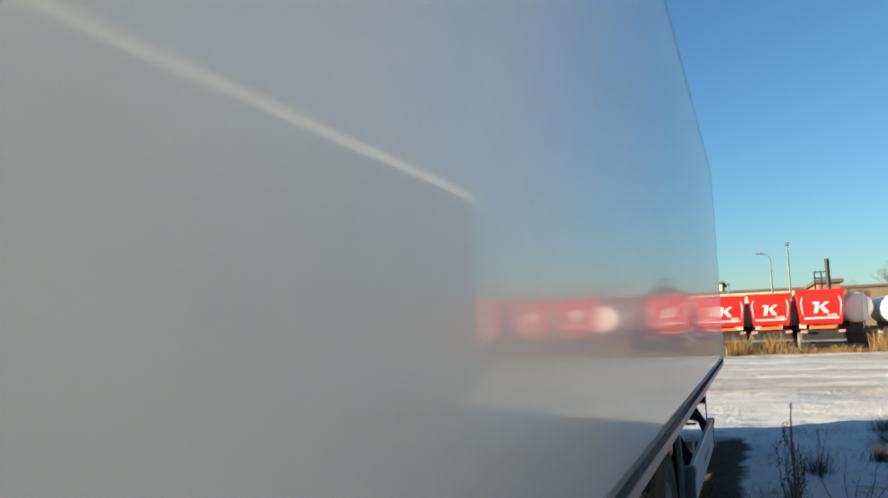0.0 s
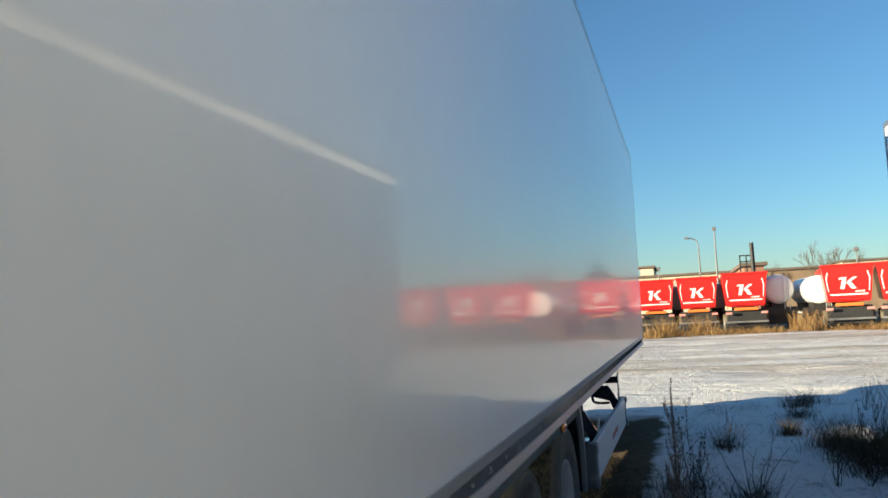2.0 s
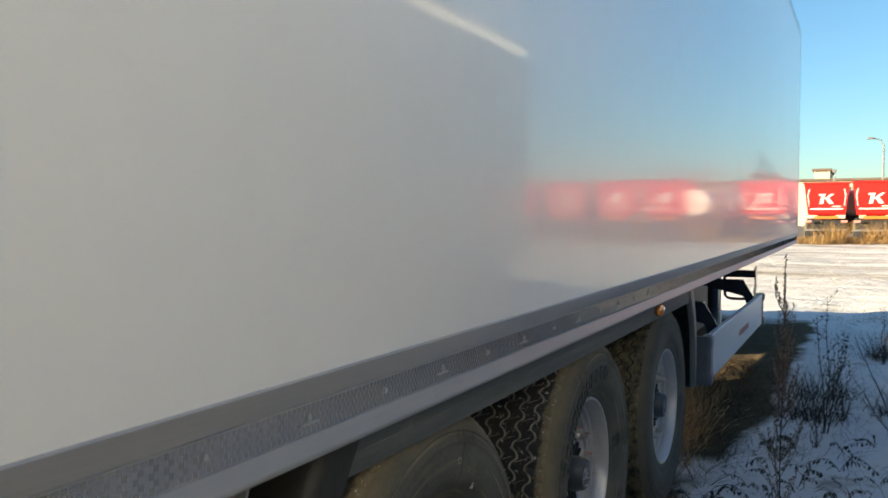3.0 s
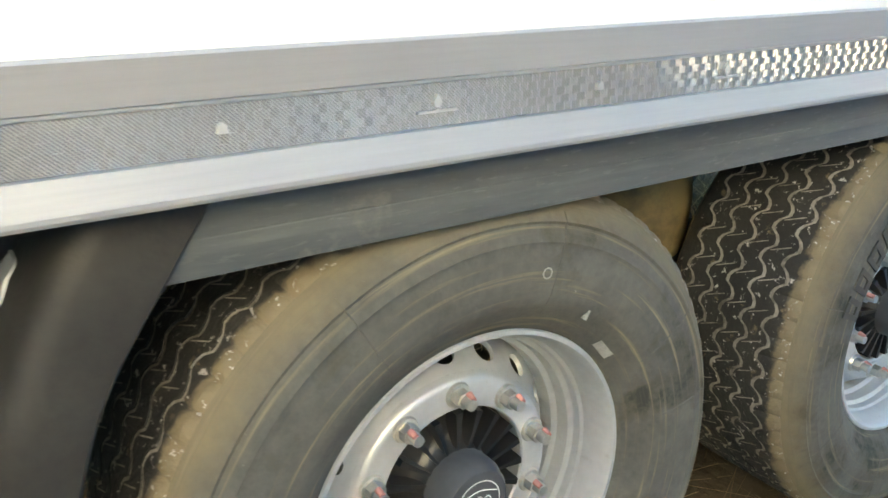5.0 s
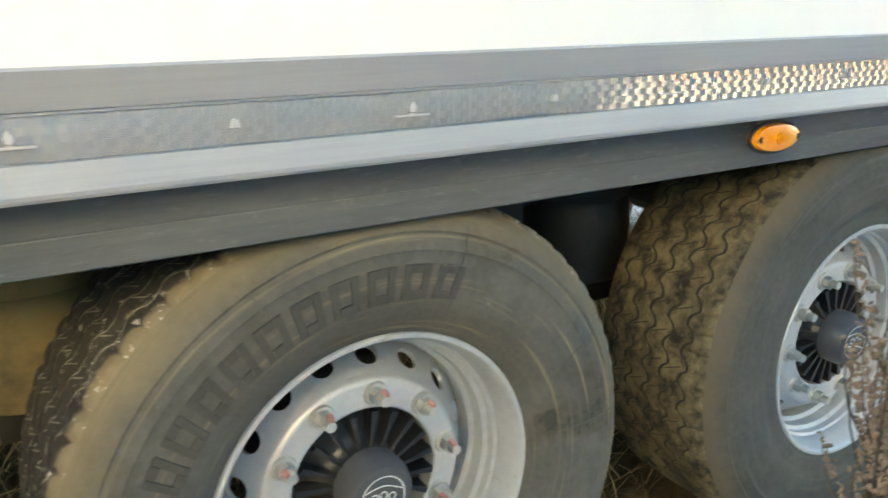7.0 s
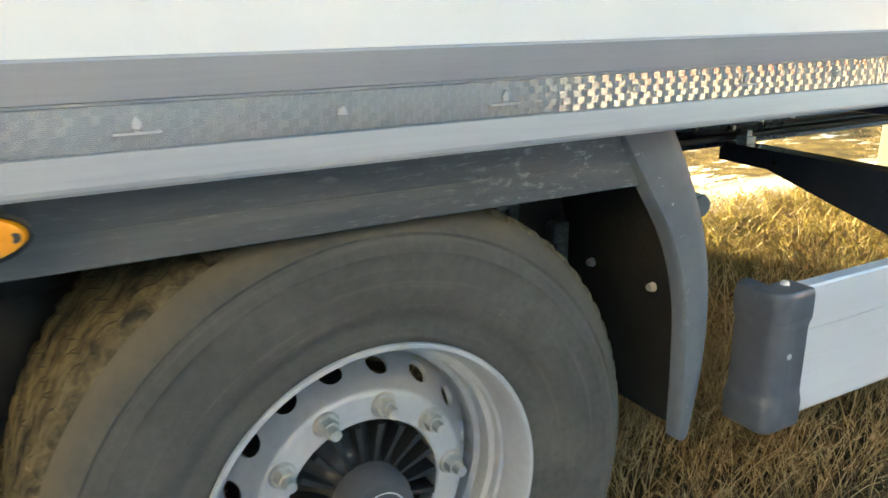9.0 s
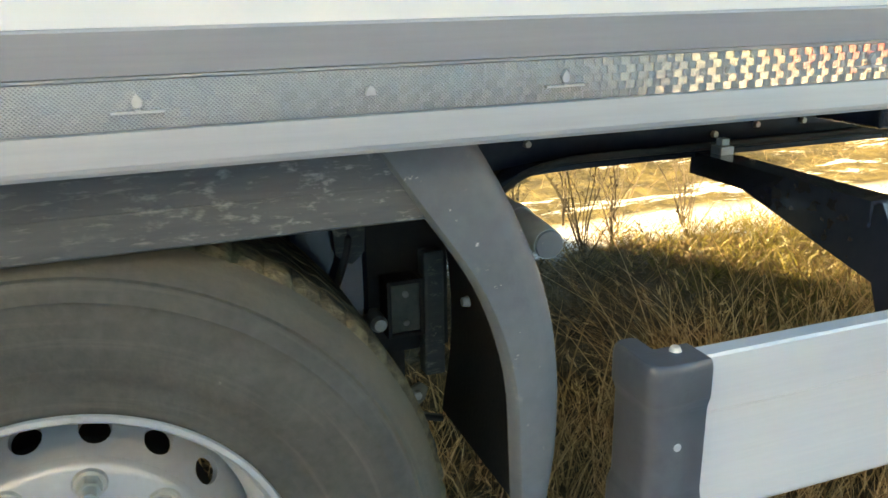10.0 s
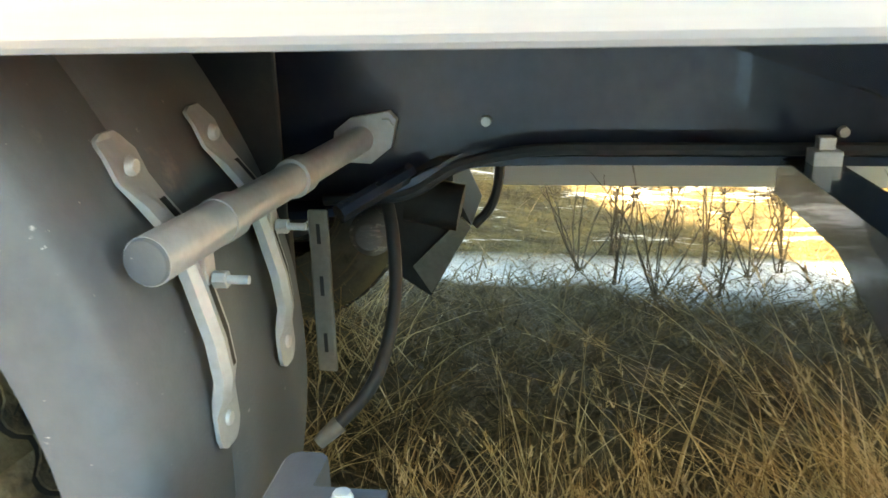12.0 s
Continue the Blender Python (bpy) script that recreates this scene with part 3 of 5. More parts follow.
def rim_mesh():
    bm = B()
    # flange and barrel
    lathe(bm, [(0.286, 0.110), (0.290, 0.090), (0.299, 0.078), (0.304, 0.072), (0.301, 0.066), (0.294, 0.066), (0.288, 0.074), (0.2855, 0.088), (0.2805, 0.100), (0.2785, 0.112), (0.277, 0.126),
               (0.271, 0.130), (0.270, 0.146), (0.261, 0.152), (0.258, 0.178), (0.249, 0.185), (0.246, 0.215)], 96)
    # disc: inner flat face with the bore, shoulder, and a cone with ten hand holes
    lathe(bm, [(0.140, 0.176), (0.140, 0.139), (0.143, 0.136), (0.182, 0.136), (0.190, 0.138), (0.195, 0.144), (0.199, 0.152)], 80)
    m, hole = 24, 0.0215
    ra, rb, ya, yb = 0.199, 0.246, 0.152, 0.215
    for s in range(16):
        mid = math.radians(22.5 * s)
        wide = math.radians(11.25)

        def at(u, v):
            r = ra + (rb - ra) * (v + 1) / 2
            y = ya + (yb - ya) * (v + 1) / 2
            a = mid + wide * u
            return Vector((r * math.cos(a), y, r * math.sin(a)))
        inner, outer, back = [], [], []
        for k in range(m):
            a = k * math.tau / m
            c, d = math.cos(a), math.sin(a)
            u, v = hole / (0.2225 * wide) * c, hole / 0.0393 * d
            inner.append(bm.verts.new(at(u, v)))
            back.append(bm.verts.new(at(u, v) * 0.965 + Vector((0, 0.010, 0))))
            f = 1 / max(abs(c), abs(d))
            outer.append(bm.verts.new(at(c * f, d * f)))
        for k in range(m):
            j = (k + 1) % m
            bm.faces.new((inner[k], inner[j], outer[j], outer[k]))
            bm.faces.new((inner[k], back[k], back[j], inner[j]))
    bmesh.ops.remove_doubles(bm, verts=bm.verts, dist=0.0004)
    return bm


def nut_mesh():
    bm = B()
    tube(bm, (0, 0.136, 0), (0, 0.131, 0), 0.0235, 0.021, 18)
    tube(bm, (0, 0.131, 0), (0, 0.113, 0), 0.0168, 0.0155, 6)
    tube(bm, (0, 0.113, 0), (0, 0.094, 0), 0.0105, 0.0095, 12)
    return bm


def hub_mesh():
    bm = B()
    lathe(bm, [(0.140, 0.178), (0.136, 0.168), (0.092, 0.160), (0.072, 0.146), (0.066, 0.128)], 60)
    return bm


def cap_mesh():
    return lathe(B(), [(0.067, 0.152), (0.068, 0.118), (0.064, 0.112), (0.062, 0.098), (0.057, 0.090), (0.045, 0.088), (0.044, 0.0895), (0.0, 0.0895)], 48)


def sign_mesh():
    """The maker's sign on the hub cap: a thin ring, a bow and plain marks."""
    bm = B()
    lathe(bm, [(0.0405, 0.0875), (0.0425, 0.0875)], 48)
    for x in (-0.017, 0.0, 0.017):
        ring = lathe(B(), [(0.0055, 0.0875), (0.0078, 0.0875)], 16)
        bmesh.ops.translate(ring, verts=ring.verts, vec=(x, 0, 0.006 - abs(x) * 0.2))
        me = bpy.data.meshes.new("mark")
        ring.to_mesh(me)
        ring.free()
        bm.from_mesh(me)
        bpy.data.meshes.remove(me)
    sweep(bm, curve_pts([(-0.036, 0.0878, 0.014), (0, 0.0878, 0.024), (0.036, 0.0878, 0.014)], 5), 0.0011, 4)
    sweep(bm, curve_pts([(-0.034, 0.0878, -0.014), (0, 0.0878, -0.010), (0.034, 0.0878, -0.014)], 5), 0.0011, 4)
    return bm


def letters_mesh():
    """Raised sidewall lettering as plain slanted frames along an arc."""
    bm = B()

    def raised(r0, r1, d0, d1, mid, y0=0.0522, y1=0.0575):
        """A low block between two radii and two angles, leaning like italic type."""
        def corner(rad, da, y):
            a = mid + da - 0.28 * (rad - 0.404)
            return bm.verts.new((rad * math.cos(a), y, rad * math.sin(a)))
        ring = ((r0, d0), (r1, d0), (r1, d1), (r0, d1))
        top, low = [corner(*c, y0) for c in ring], [corner(*c, y1) for c in ring]
        bm.faces.new(top)
        for i in range(4):
            bm.faces.new((top[i], low[i], low[(i + 1) % 4], top[(i + 1) % 4]))
    for k in range(11):
        mid = radians(169 - k * 8.6)
        w = 0.056
        raised(0.376, 0.432, w - 0.030, w, mid)
        raised(0.376, 0.432, -w, -w + 0.030, mid)
        raised(0.376, 0.390, -w + 0.032, w - 0.032, mid)
        raised(0.418, 0.432, -w + 0.032, w - 0.032, mid)
    return bm


WHEEL_PARTS = []


def build_wheel(x, spin, parent, marks=False):
    wheel = None
    if not WHEEL_PARTS:
        protos = [("wheel", rim_mesh(), WHEEL), ("tyre", tyre_mesh(), RUBBER), ("fresh_tyre", tyre_mesh(0.026), CLEAN_RUBBER), ("tread", tread_mesh(), TREAD_DIRT), ("hub", hub_mesh(), HUB), ("hub_cap", cap_mesh(), CAP),
                  ("hub_sign", sign_mesh(), WHITE_MARK), ("lettering", letters_mesh(), LETTER), ("sidewall_seam", seam_mesh(), RUBBER), ("wheel_nut", nut_mesh(), NUT),
                  ("hub_rib", prism_y(B(), [(0.066, -0.0025), (0.100, -0.0034), (0.135, -0.0060), (0.135, 0.0060), (0.100, 0.0034), (0.066, 0.0025)], 0.130, 0.168), HUB)]
        # the rim sits back inside the tyre's bulge
        for nm, bm, mt in protos:
            bmesh.ops.translate(bm, verts=bm.verts, vec=(0, {"tyre": 0, "fresh_tyre": 0, "tread": 0, "lettering": 0, "sidewall_seam": 0, "hub_cap": 0.014, "hub_sign": 0.014}.get(nm, 0.032), 0))
            o = part(nm, bm, mt, smooth=True)
            if nm == "tread":
                o.data.materials.append(GROOVE)
            WHEEL_PARTS.append((nm, o.data))
            bpy.data.objects.remove(o)
        dab = tube(B(), (0.0, 0.144, 0.012), (0.0, 0.1285, 0.009), 0.0062, 0.005, 8)
        o = part("paint_dab", dab, PAINT_MARK)
        WHEEL_PARTS.append(("paint_dab", o.data))
        bpy.data.objects.remove(o)
    data = dict(WHEEL_PARTS)
    wheel = new("wheel", data["wheel"])
    wheel.parent = parent
    # the foremost rim sits less deep in its tyre
    out = 0.026 if x > 2 else 0.0
    wheel.matrix_local = pose(x, -out, HUB_Z, 0, spin, 0)
    for nm in ("tyre", "tread", "hub", "hub_cap", "hub_sign") + (("lettering",) if 1 < x < 2 else ()):
        o = new(nm, data[nm])
        o.parent = wheel
        if nm in ("tyre", "tread"):
            o.location = (0, out, 0)
    for deg in (11, 32.5, 76.5, 121, 166, 211, 256, 301, 340) if x < 2 else ():
        o = new("sidewall_seam", data["sidewall_seam"])
        o.parent = wheel
        o.matrix_local = pose(0, out, 0, 0, -deg - 3 * x, 0)
    if x > 2:
        o = [k for k in wheel.children if k.name.split(".")[0] == "tread"][0]
        o.data = data["tread"].copy()
        o.data.materials[0], o.data.materials[1] = TREAD_TAN, DARK_GROOVE
        o = [k for k in wheel.children if k.name.split(".")[0] == "tyre"][0]
        o.data = data["fresh_tyre"]
    for k in range(20):
        o = new("hub_rib", data["hub_rib"])
        o.parent = wheel
        o.matrix_local = pose(0, 0, 0, 0, 18 * k, 0)
    for k in range(10):
        a = radians(36 * k + 90)
        o = new("wheel_nut", data["wheel_nut"])
        o.parent = wheel
        o.matrix_local = pose(0.1675 * math.cos(a), 0, 0.1675 * math.sin(a), 0, random.uniform(0, 60), 0)
        if x > 2:
            continue
        o = new("paint_dab", data["paint_dab"])
        o.parent = wheel
        o.matrix_local = pose(0.1675 * math.cos(a), 0, 0.1675 * math.sin(a), 0, random.uniform(-50, 50) - spin, 0)
    if marks:
        bm = B()
        lathe(bm, [(0.0068, 0.0545), (0.0092, 0.0545)], 20)
        bmesh.ops.translate(bm, verts=bm.verts, vec=(0.076, 0, 0.400))
        part("chalk_ring", bm, CHALK, wheel)
        bm = B()
        # follows the slope of the bead
        q = [[bm.verts.new((u, 0.0868 - 0.72 * w - d, w)) for u, w in ((-0.022, -0.007), (0.022, -0.007), (0.022, 0.007), (-0.022, 0.007))] for d in (0.0, 0.004)]
        bm.faces.new(q[1])
        for k in range(4):
            bm.faces.new((q[0][k], q[0][(k + 1) % 4], q[1][(k + 1) % 4], q[1][k]))
        bmesh.ops.rotate(bm, verts=bm.verts, matrix=Matrix.Rotation(radians(48), 3, "Y"))
        bmesh.ops.translate(bm, verts=bm.verts, vec=(0.2315, 0, 0.2241))
        part("sticker", bm, CHALK, wheel, "small white paper sticker")
        bm = B()
        box(bm, -0.010, 0.010, 0.0615, 0.0700, -0.0025, 0.0025)
        bmesh.ops.rotate(bm, verts=bm.verts, matrix=Matrix.Rotation(radians(-60), 3, "Y"))
        bmesh.ops.translate(bm, verts=bm.verts, vec=(0.170, 0, 0.310))
        part("chalk_tick", bm, CHALK, wheel)
    return wheel


# ---- the refrigerated trailer ----
REAR, FRONT, TOP, WIDE = -2.75, 11.08, 4.18, 2.60
trailer = thing("semi_trailer", (0, 0, 0), "white refrigerated box semi-trailer with grey rail, parked on snow", "trailer", "parked box trailers")


def plates(name, *boxes, mat=BLACK, parent=trailer, bevel=0.004, label=""):
    bm = B()
    for b in boxes:
        box(bm, *b, bevel)
    return part(name, bm, mat, parent, label)


OUT = -0.032
plates("side_wall", (REAR + 0.04, FRONT - 0.04, OUT, 0.065, 1.2795, TOP - 0.06), mat=PANEL, bevel=0, label="glossy white side panel, faintly mottled")
plates("side_wall", (REAR + 0.04, FRONT - 0.04, WIDE - 0.065, WIDE - OUT, 1.2795, TOP - 0.06), mat=PANEL, bevel=0)
plates("front_wall", (FRONT - 0.10, FRONT - 0.02, 0.07, WIDE - 0.07, 1.13, TOP - 0.06), mat=PANEL, bevel=0)
plates("rear_door", (REAR, REAR + 0.08, 0.05, WIDE / 2 - 0.005, 1.13, TOP - 0.05), mat=PANEL, bevel=0.006)
plates("rear_door", (REAR, REAR + 0.08, WIDE / 2 + 0.005, WIDE - 0.05, 1.13, TOP - 0.05), mat=PANEL, bevel=0.006)
plates("roof", (REAR, FRONT - 0.02, 0.02, WIDE - 0.02, TOP - 0.07, TOP - 0.01), mat=PANEL, bevel=0)
plates("floor", (REAR, FRONT - 0.02, 0.06, WIDE - 0.06, 1.15, 1.27), mat=BLACK, bevel=0)
plates("roof_trim", (REAR, FRONT, OUT - 0.003, 0.05, TOP - 0.065, TOP), mat=TRIM)
plates("roof_trim", (REAR, FRONT, WIDE - 0.05, WIDE - OUT + 0.012, TOP - 0.065, TOP), mat=TRIM)
plates("corner_trim", (FRONT - 0.045, FRONT, OUT - 0.003, 0.05, 1.285, TOP - 0.066), mat=TRIM, bevel=0.01)
plates("corner_trim", (FRONT - 0.045, FRONT, WIDE - 0.05, WIDE - OUT + 0.012, 1.285, TOP - 0.066), mat=TRIM, bevel=0.01)
plates("corner_trim", (REAR - 0.01, REAR + 0.045, OUT - 0.012, 0.05, 1.285, TOP - 0.066), mat=TRIM, bevel=0.01)
plates("cooling_unit", (FRONT + 0.0, FRONT + 0.5, 0.30, WIDE - 0.10, 2.2, TOP - 0.12), mat=PANEL, bevel=0.08)
plates("marker_plate", (FRONT - 0.32, FRONT - 0.25, OUT - 0.004, OUT, 1.40, 1.50), mat=surface("dull_red_reflector", (0.32, 0.10, 0.07), (0.40, 0.14, 0.1), 0.5), bevel=0)

# side rail: a flat upper band, a groove, an embossed strip and a lower lip
for y_out, sgn in ((OUT, 1), (WIDE - OUT, -1)):
    def yz(*pts):
        return [(y_out + sgn * a, b) for a, b in pts]
    part("rail_band", prism_x(B(), yz((-0.002, 1.279), (-0.004, 1.276), (0.010, 1.2325), (0.08, 1.2325), (0.08, 1.279)), REAR + 0.02, FRONT - 0.002), RAIL_DARK, trailer, "grey upper band of the side rail")
    part("side_rail", prism_x(B(), yz((0.010, 1.2315), (0.010, 1.2285), (0.015, 1.2275), (0.015, 1.1775), (0.008, 1.1760), (0.0, 1.144), (0.0, 1.139), (0.002, 1.135), (0.08, 1.135), (0.08, 1.2315)),
                              REAR + 0.02, FRONT - 0.002), RAIL, trailer, "satin aluminium lower rail")


def emboss():
    """A pressed sheet: facets turned by turns forward and back, in columns that zigzag up the strip."""
    verts, faces = [], []
    rows, pitch = 15, 0.0131
    z0, z1 = 1.1780, 1.2270
    count = int((FRONT - 0.06 - REAR) / pitch)
    dz = (z1 - z0) / rows
    rnd = random.Random(8)
    for c in range(count):
        for r in range(rows):
            x = REAR + 0.03 + c * pitch + (0.0, 0.6)[(r // 3) % 2] * pitch
            wide = pitch * (1.24 if c % 2 == 0 else 0.76)
            x += 0.0 if c % 2 == 0 else 0.24 * pitch
            turn = radians(rnd.gauss(9.5, 0.4) if c % 2 == 0 else rnd.gauss(-1.5, 0.4))
            deep = 0.5 * wide * math.tan(turn)
            tip = dz * math.tan(radians(rnd.gauss(3.8 if r % 2 else 2.9, 0.2)))
            i = len(verts)
            zz, y = z0 + r * dz, OUT + 0.0132
            verts += [(x, y - deep - tip, zz), (x + wide, y + deep - tip, zz), (x + wide, y + deep, zz + dz), (x, y - deep, zz + dz)]
            faces.append((i, i + 1, i + 2, i + 3))
    me = bpy.data.meshes.new("embossed_strip")
    me.from_pydata(verts, [], faces)
    me.materials.append(EMBOSS)
    ob = new("embossed_strip", me)
    ob.parent = trailer
    tagged(ob, "embossed bright aluminium strip with zigzag facets", kind="stuff")


emboss()
rivet = part("rail_rivet", prism_y(B(), [(-0.006, -0.005), (0.006, -0.005), (0.004, 0.003), (0.0, 0.006), (-0.004, 0.003)], 0.007, 0.016), PALE, trailer)
bm = B()
box(bm, -0.026, -0.003, 0.0085, 0.016, -0.0095, -0.0070)
box(bm, 0.003, 0.026, 0.0085, 0.016, -0.0095, -0.0070)
prism_y(bm, [(0.0, 0.0115), (-0.0035, 0.0065), (-0.0055, 0.002), (-0.0045, -0.002), (-0.002, -0.004), (0.002, -0.004), (0.0045, -0.002), (0.0055, 0.002), (0.0035, 0.0065)], 0.0085, 0.016)
box(bm, -0.0028, 0.0028, 0.0085, 0.016, -0.0095, -0.0055)
mark = part("rail_mark", bm, PALE, trailer)
rivet.location, mark.location = (3.009, OUT, 1.204), (3.254, OUT, 1.204)
for k in range(-11, 14):
    if k:
        again("rail_rivet", rivet, pose(3.009 + 0.489 * k, OUT, 1.204), trailer)
        again("rail_mark", mark, pose(3.254 + 0.489 * k, OUT, 1.204), trailer)

# skirt over the wheels
part("wheel_skirt", prism_x(B(), [(0.040, 1.134), (0.034, 1.120), (0.0385, 1.079), (0.0395, 1.0770), (0.0390, 1.075), (0.040, 1.060), (0.046, 1.030), (0.060, 1.024), (0.066, 1.030), (0.056, 1.135)], -0.47, 3.12), SKIRT, trailer, "scuffed dark plastic skirt above the wheels")

for x, spin, marks in ((AXLES[0], 1, True), (AXLES[1], 8, False), (AXLES[2], 13, False)):
    build_wheel(x, spin, trailer, marks)
for x in AXLES:
    w = new("wheel", dict(WHEEL_PARTS)["wheel"])
    w.parent = trailer
    w.matrix_local = pose(x, WIDE, HUB_Z, 0, 0, 180)
    for nm in ("tyre", "tread", "hub", "hub_cap"):
        o = new(nm, dict(WHEEL_PARTS)[nm])
        o.parent = w


# mudguard before the first and behind the last wheel: a curved shell with a broad side lip
def mudguard(name, ax, sgn, shell_mat):
    outer = curve_pts([(0.530, 0, 1.15), (0.600, 0, 1.03), (0.650, 0, 0.91), (0.674, 0, 0.79), (0.676, 0, 0.65), (0.655, 0, 0.50)], 6)
    lip = curve_pts([(0.390, 0, 1.15), (0.460, 0, 1.05), (0.545, 0, 0.92), (0.590, 0, 0.79), (0.602, 0, 0.65), (0.606, 0, 0.505)], 6)
    bm = B()
    rows = []
    for o, i in zip(outer, lip):
        ring = []
        for x, y, z in ((i.x, 0.060, i.z), (i.x, 0.036, i.z), (i.x + 0.006, 0.028, i.z), (max(o.x - 0.040, i.x + 0.009), 0.027, o.z), (o.x - 0.024, 0.0300, o.z), (o.x - 0.010, 0.0380, o.z), (o.x - 0.001, 0.051, o.z), (o.x + 0.003, 0.068, o.z), (o.x + 0.003, 0.195, o.z), (o.x, 0.200, o.z),
                        (o.x + 0.003, 0.205, o.z), (o.x + 0.003, 0.320, o.z), (o.x, 0.324, o.z), (o.x, 0.470, o.z),
                        (o.x - 0.008, 0.470, o.z), (o.x - 0.008, 0.060, o.z), (i.x + 0.012, 0.054, i.z)):
            ring.append(bm.verts.new((ax + sgn * x, y, z)))
        rows.append(ring)
    for a, b in zip(rows, rows[1:]):
        for k in range(len(a)):
            f = bm.faces.new((a[k], a[(k + 1) % len(a)], b[(k + 1) % len(a)], b[k]))
            # inner faces take the second, black material, darker than the outside
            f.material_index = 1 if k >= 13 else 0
    bm.faces.new(rows[0])
    bm.faces.new(rows[-1])
    g = part(name, bm, shell_mat, trailer, "grey plastic mudguard with a broad lip", smooth=True)
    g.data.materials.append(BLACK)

    def shell(z):
        return ax + sgn * (0.003 + min(zip(outer, outer), key=lambda p: abs(p[0].z - z))[0].x)
    # slotted straps riveted to the shell
    for y in (0.185, 0.376):
        bm = B()
        pts = [(shell(z) + sgn * lift, y, z) for z, lift in ((1.050, 0.003), (1.044, 0.003), (1.030, 0.003), (1.006, 0.003), (0.985, 0.010), (0.96, 0.013), (0.91, 0.014), (0.85, 0.014), (0.81, 0.012), (0.785, 0.005), (0.770, 0.003), (0.746, 0.003), (0.734, 0.003), (0.728, 0.003))]
        wide = (0.012, 0.023, 0.028, 0.028, 0.0255, 0.0255, 0.0255, 0.0255, 0.0255, 0.0255, 0.027, 0.027, 0.022, 0.012)
        rings, cut = [], []
        for (x, yy, z), w in zip(pts, wide):
            rise = 0.012 if w < 0.026 and 0.74 < z < 1.03 else 0
            rings.append([bm.verts.new((x + sgn * d, yy + s * w, z)) for d, s in ((0, -1), (0.004 + rise * 0.5, -0.95), (0.004 + rise, -0.6), (0.004 + rise * 0.9, -0.25), (0.0045, 0.05), (0.0045, 0.3), (0.004, 1), (0, 1))])
            if rise and 0.80 < z < 0.99:
                cut.append((x + sgn * 0.0050, yy + 0.014, z))
        for a, b in zip(rings, rings[1:]):
            for k in range(8):
                bm.faces.new((a[k], a[(k + 1) % 8], b[(k + 1) % 8], b[k]))
        bm.faces.new(rings[0])
        bm.faces.new(rings[-1])
        part("strap", bm, GALV, g, "slotted galvanised strap", smooth=True)
        bm = B()
        rows_cut = [[bm.verts.new((x + sgn * d, yy + s, z)) for d, s in ((-0.003, -0.0048), (0.0009, -0.0048), (0.0009, 0.0048), (-0.003, 0.0048))] for x, yy, z in cut]
        for a, b in zip(rows_cut, rows_cut[1:]):
            for k in range(4):
                bm.faces.new((a[k], a[(k + 1) % 4], b[(k + 1) % 4], b[k]))
        part("strap_slot", bm, BLACK, g)
        for z in (1.018, 0.757):
            part("strap_bolt", tube(B(), (shell(z) + sgn * 0.004, y, z), (shell(z) + sgn * 0.011, y, z), 0.011, 0.007, 12), RIVET, g, smooth=True)
        part("clamp_bolt", tube(tube(B(), (shell(0.9) + sgn * 0.02, y + 0.02, 0.9), (shell(0.9) + sgn * 0.034, y + 0.02, 0.9), 0.009, n=6), (shell(0.9) + sgn * 0.034, y + 0.02, 0.9),
                                (shell(0.9) + sgn * 0.056, y + 0.02, 0.9), 0.0045, n=10), RIVET, g)
        part("clamp_ear", box(B(), *sorted((shell(0.93) + sgn * 0.022, shell(0.93) + sgn * 0.030)), y + 0.008, y + 0.032, 0.885, 0.965, 0.003), GALV, g)
        part("shell_bolt", tube(B(), (shell(0.76) - sgn * 0.010, y, 0.765), (shell(0.76) - sgn * 0.024, y, 0.765), 0.011, 0.008, 10), RIVET, g, smooth=True)
    # support tube with sleeves, from the chassis beam
    a, b = Vector((ax + sgn * 0.735, 0.660, 0.966)), Vector((ax + sgn * 0.675, 0.085, 0.957))
    way = (b - a).normalized()
    t = part("support_tube", tube(B(), a, b, 0.0195, n=24), GALV, g, "galvanised support tube", smooth=True)
    part("tube_sleeve", tube(B(), b - way * 0.13, b - way * 0.002, 0.0225, n=24), GALV, g, smooth=True)
    part("tube_cap", tube(B(), b - way * 0.003, b + way * 0.002, 0.0222, 0.020, n=24), PLASTIC, g, smooth=True)
    for f in (0.12, 0.30):
        part("tube_clamp", tube(B(), b - way * f, b - way * (f + 0.028), 0.0238, n=24), GALV, g, smooth=True)
    bm = B()
    c = [(-0.052, -0.018), (-0.030, -0.034), (0.012, -0.036), (0.046, -0.012), (0.056, 0.028), (0.044, 0.040), (-0.020, 0.030), (-0.046, 0.012)]
    prism_y(bm, [(a.x + sgn * u * 0.9 - 0.0, a.z + v) for u, v in c], 0.628, 0.645)
    part("tube_flange", bm, GALV, g)
    part("flange_bolt", tube(B(), (a.x + sgn * 0.036, 0.628, a.z + 0.020), (a.x + sgn * 0.036, 0.620, a.z + 0.020), 0.011, n=6), GALV, g)
    return g


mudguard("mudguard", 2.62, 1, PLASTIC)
# rear guard in black, which puts the shade around it into its colour
mudguard("mudguard", 0.0, -1, BLACK)

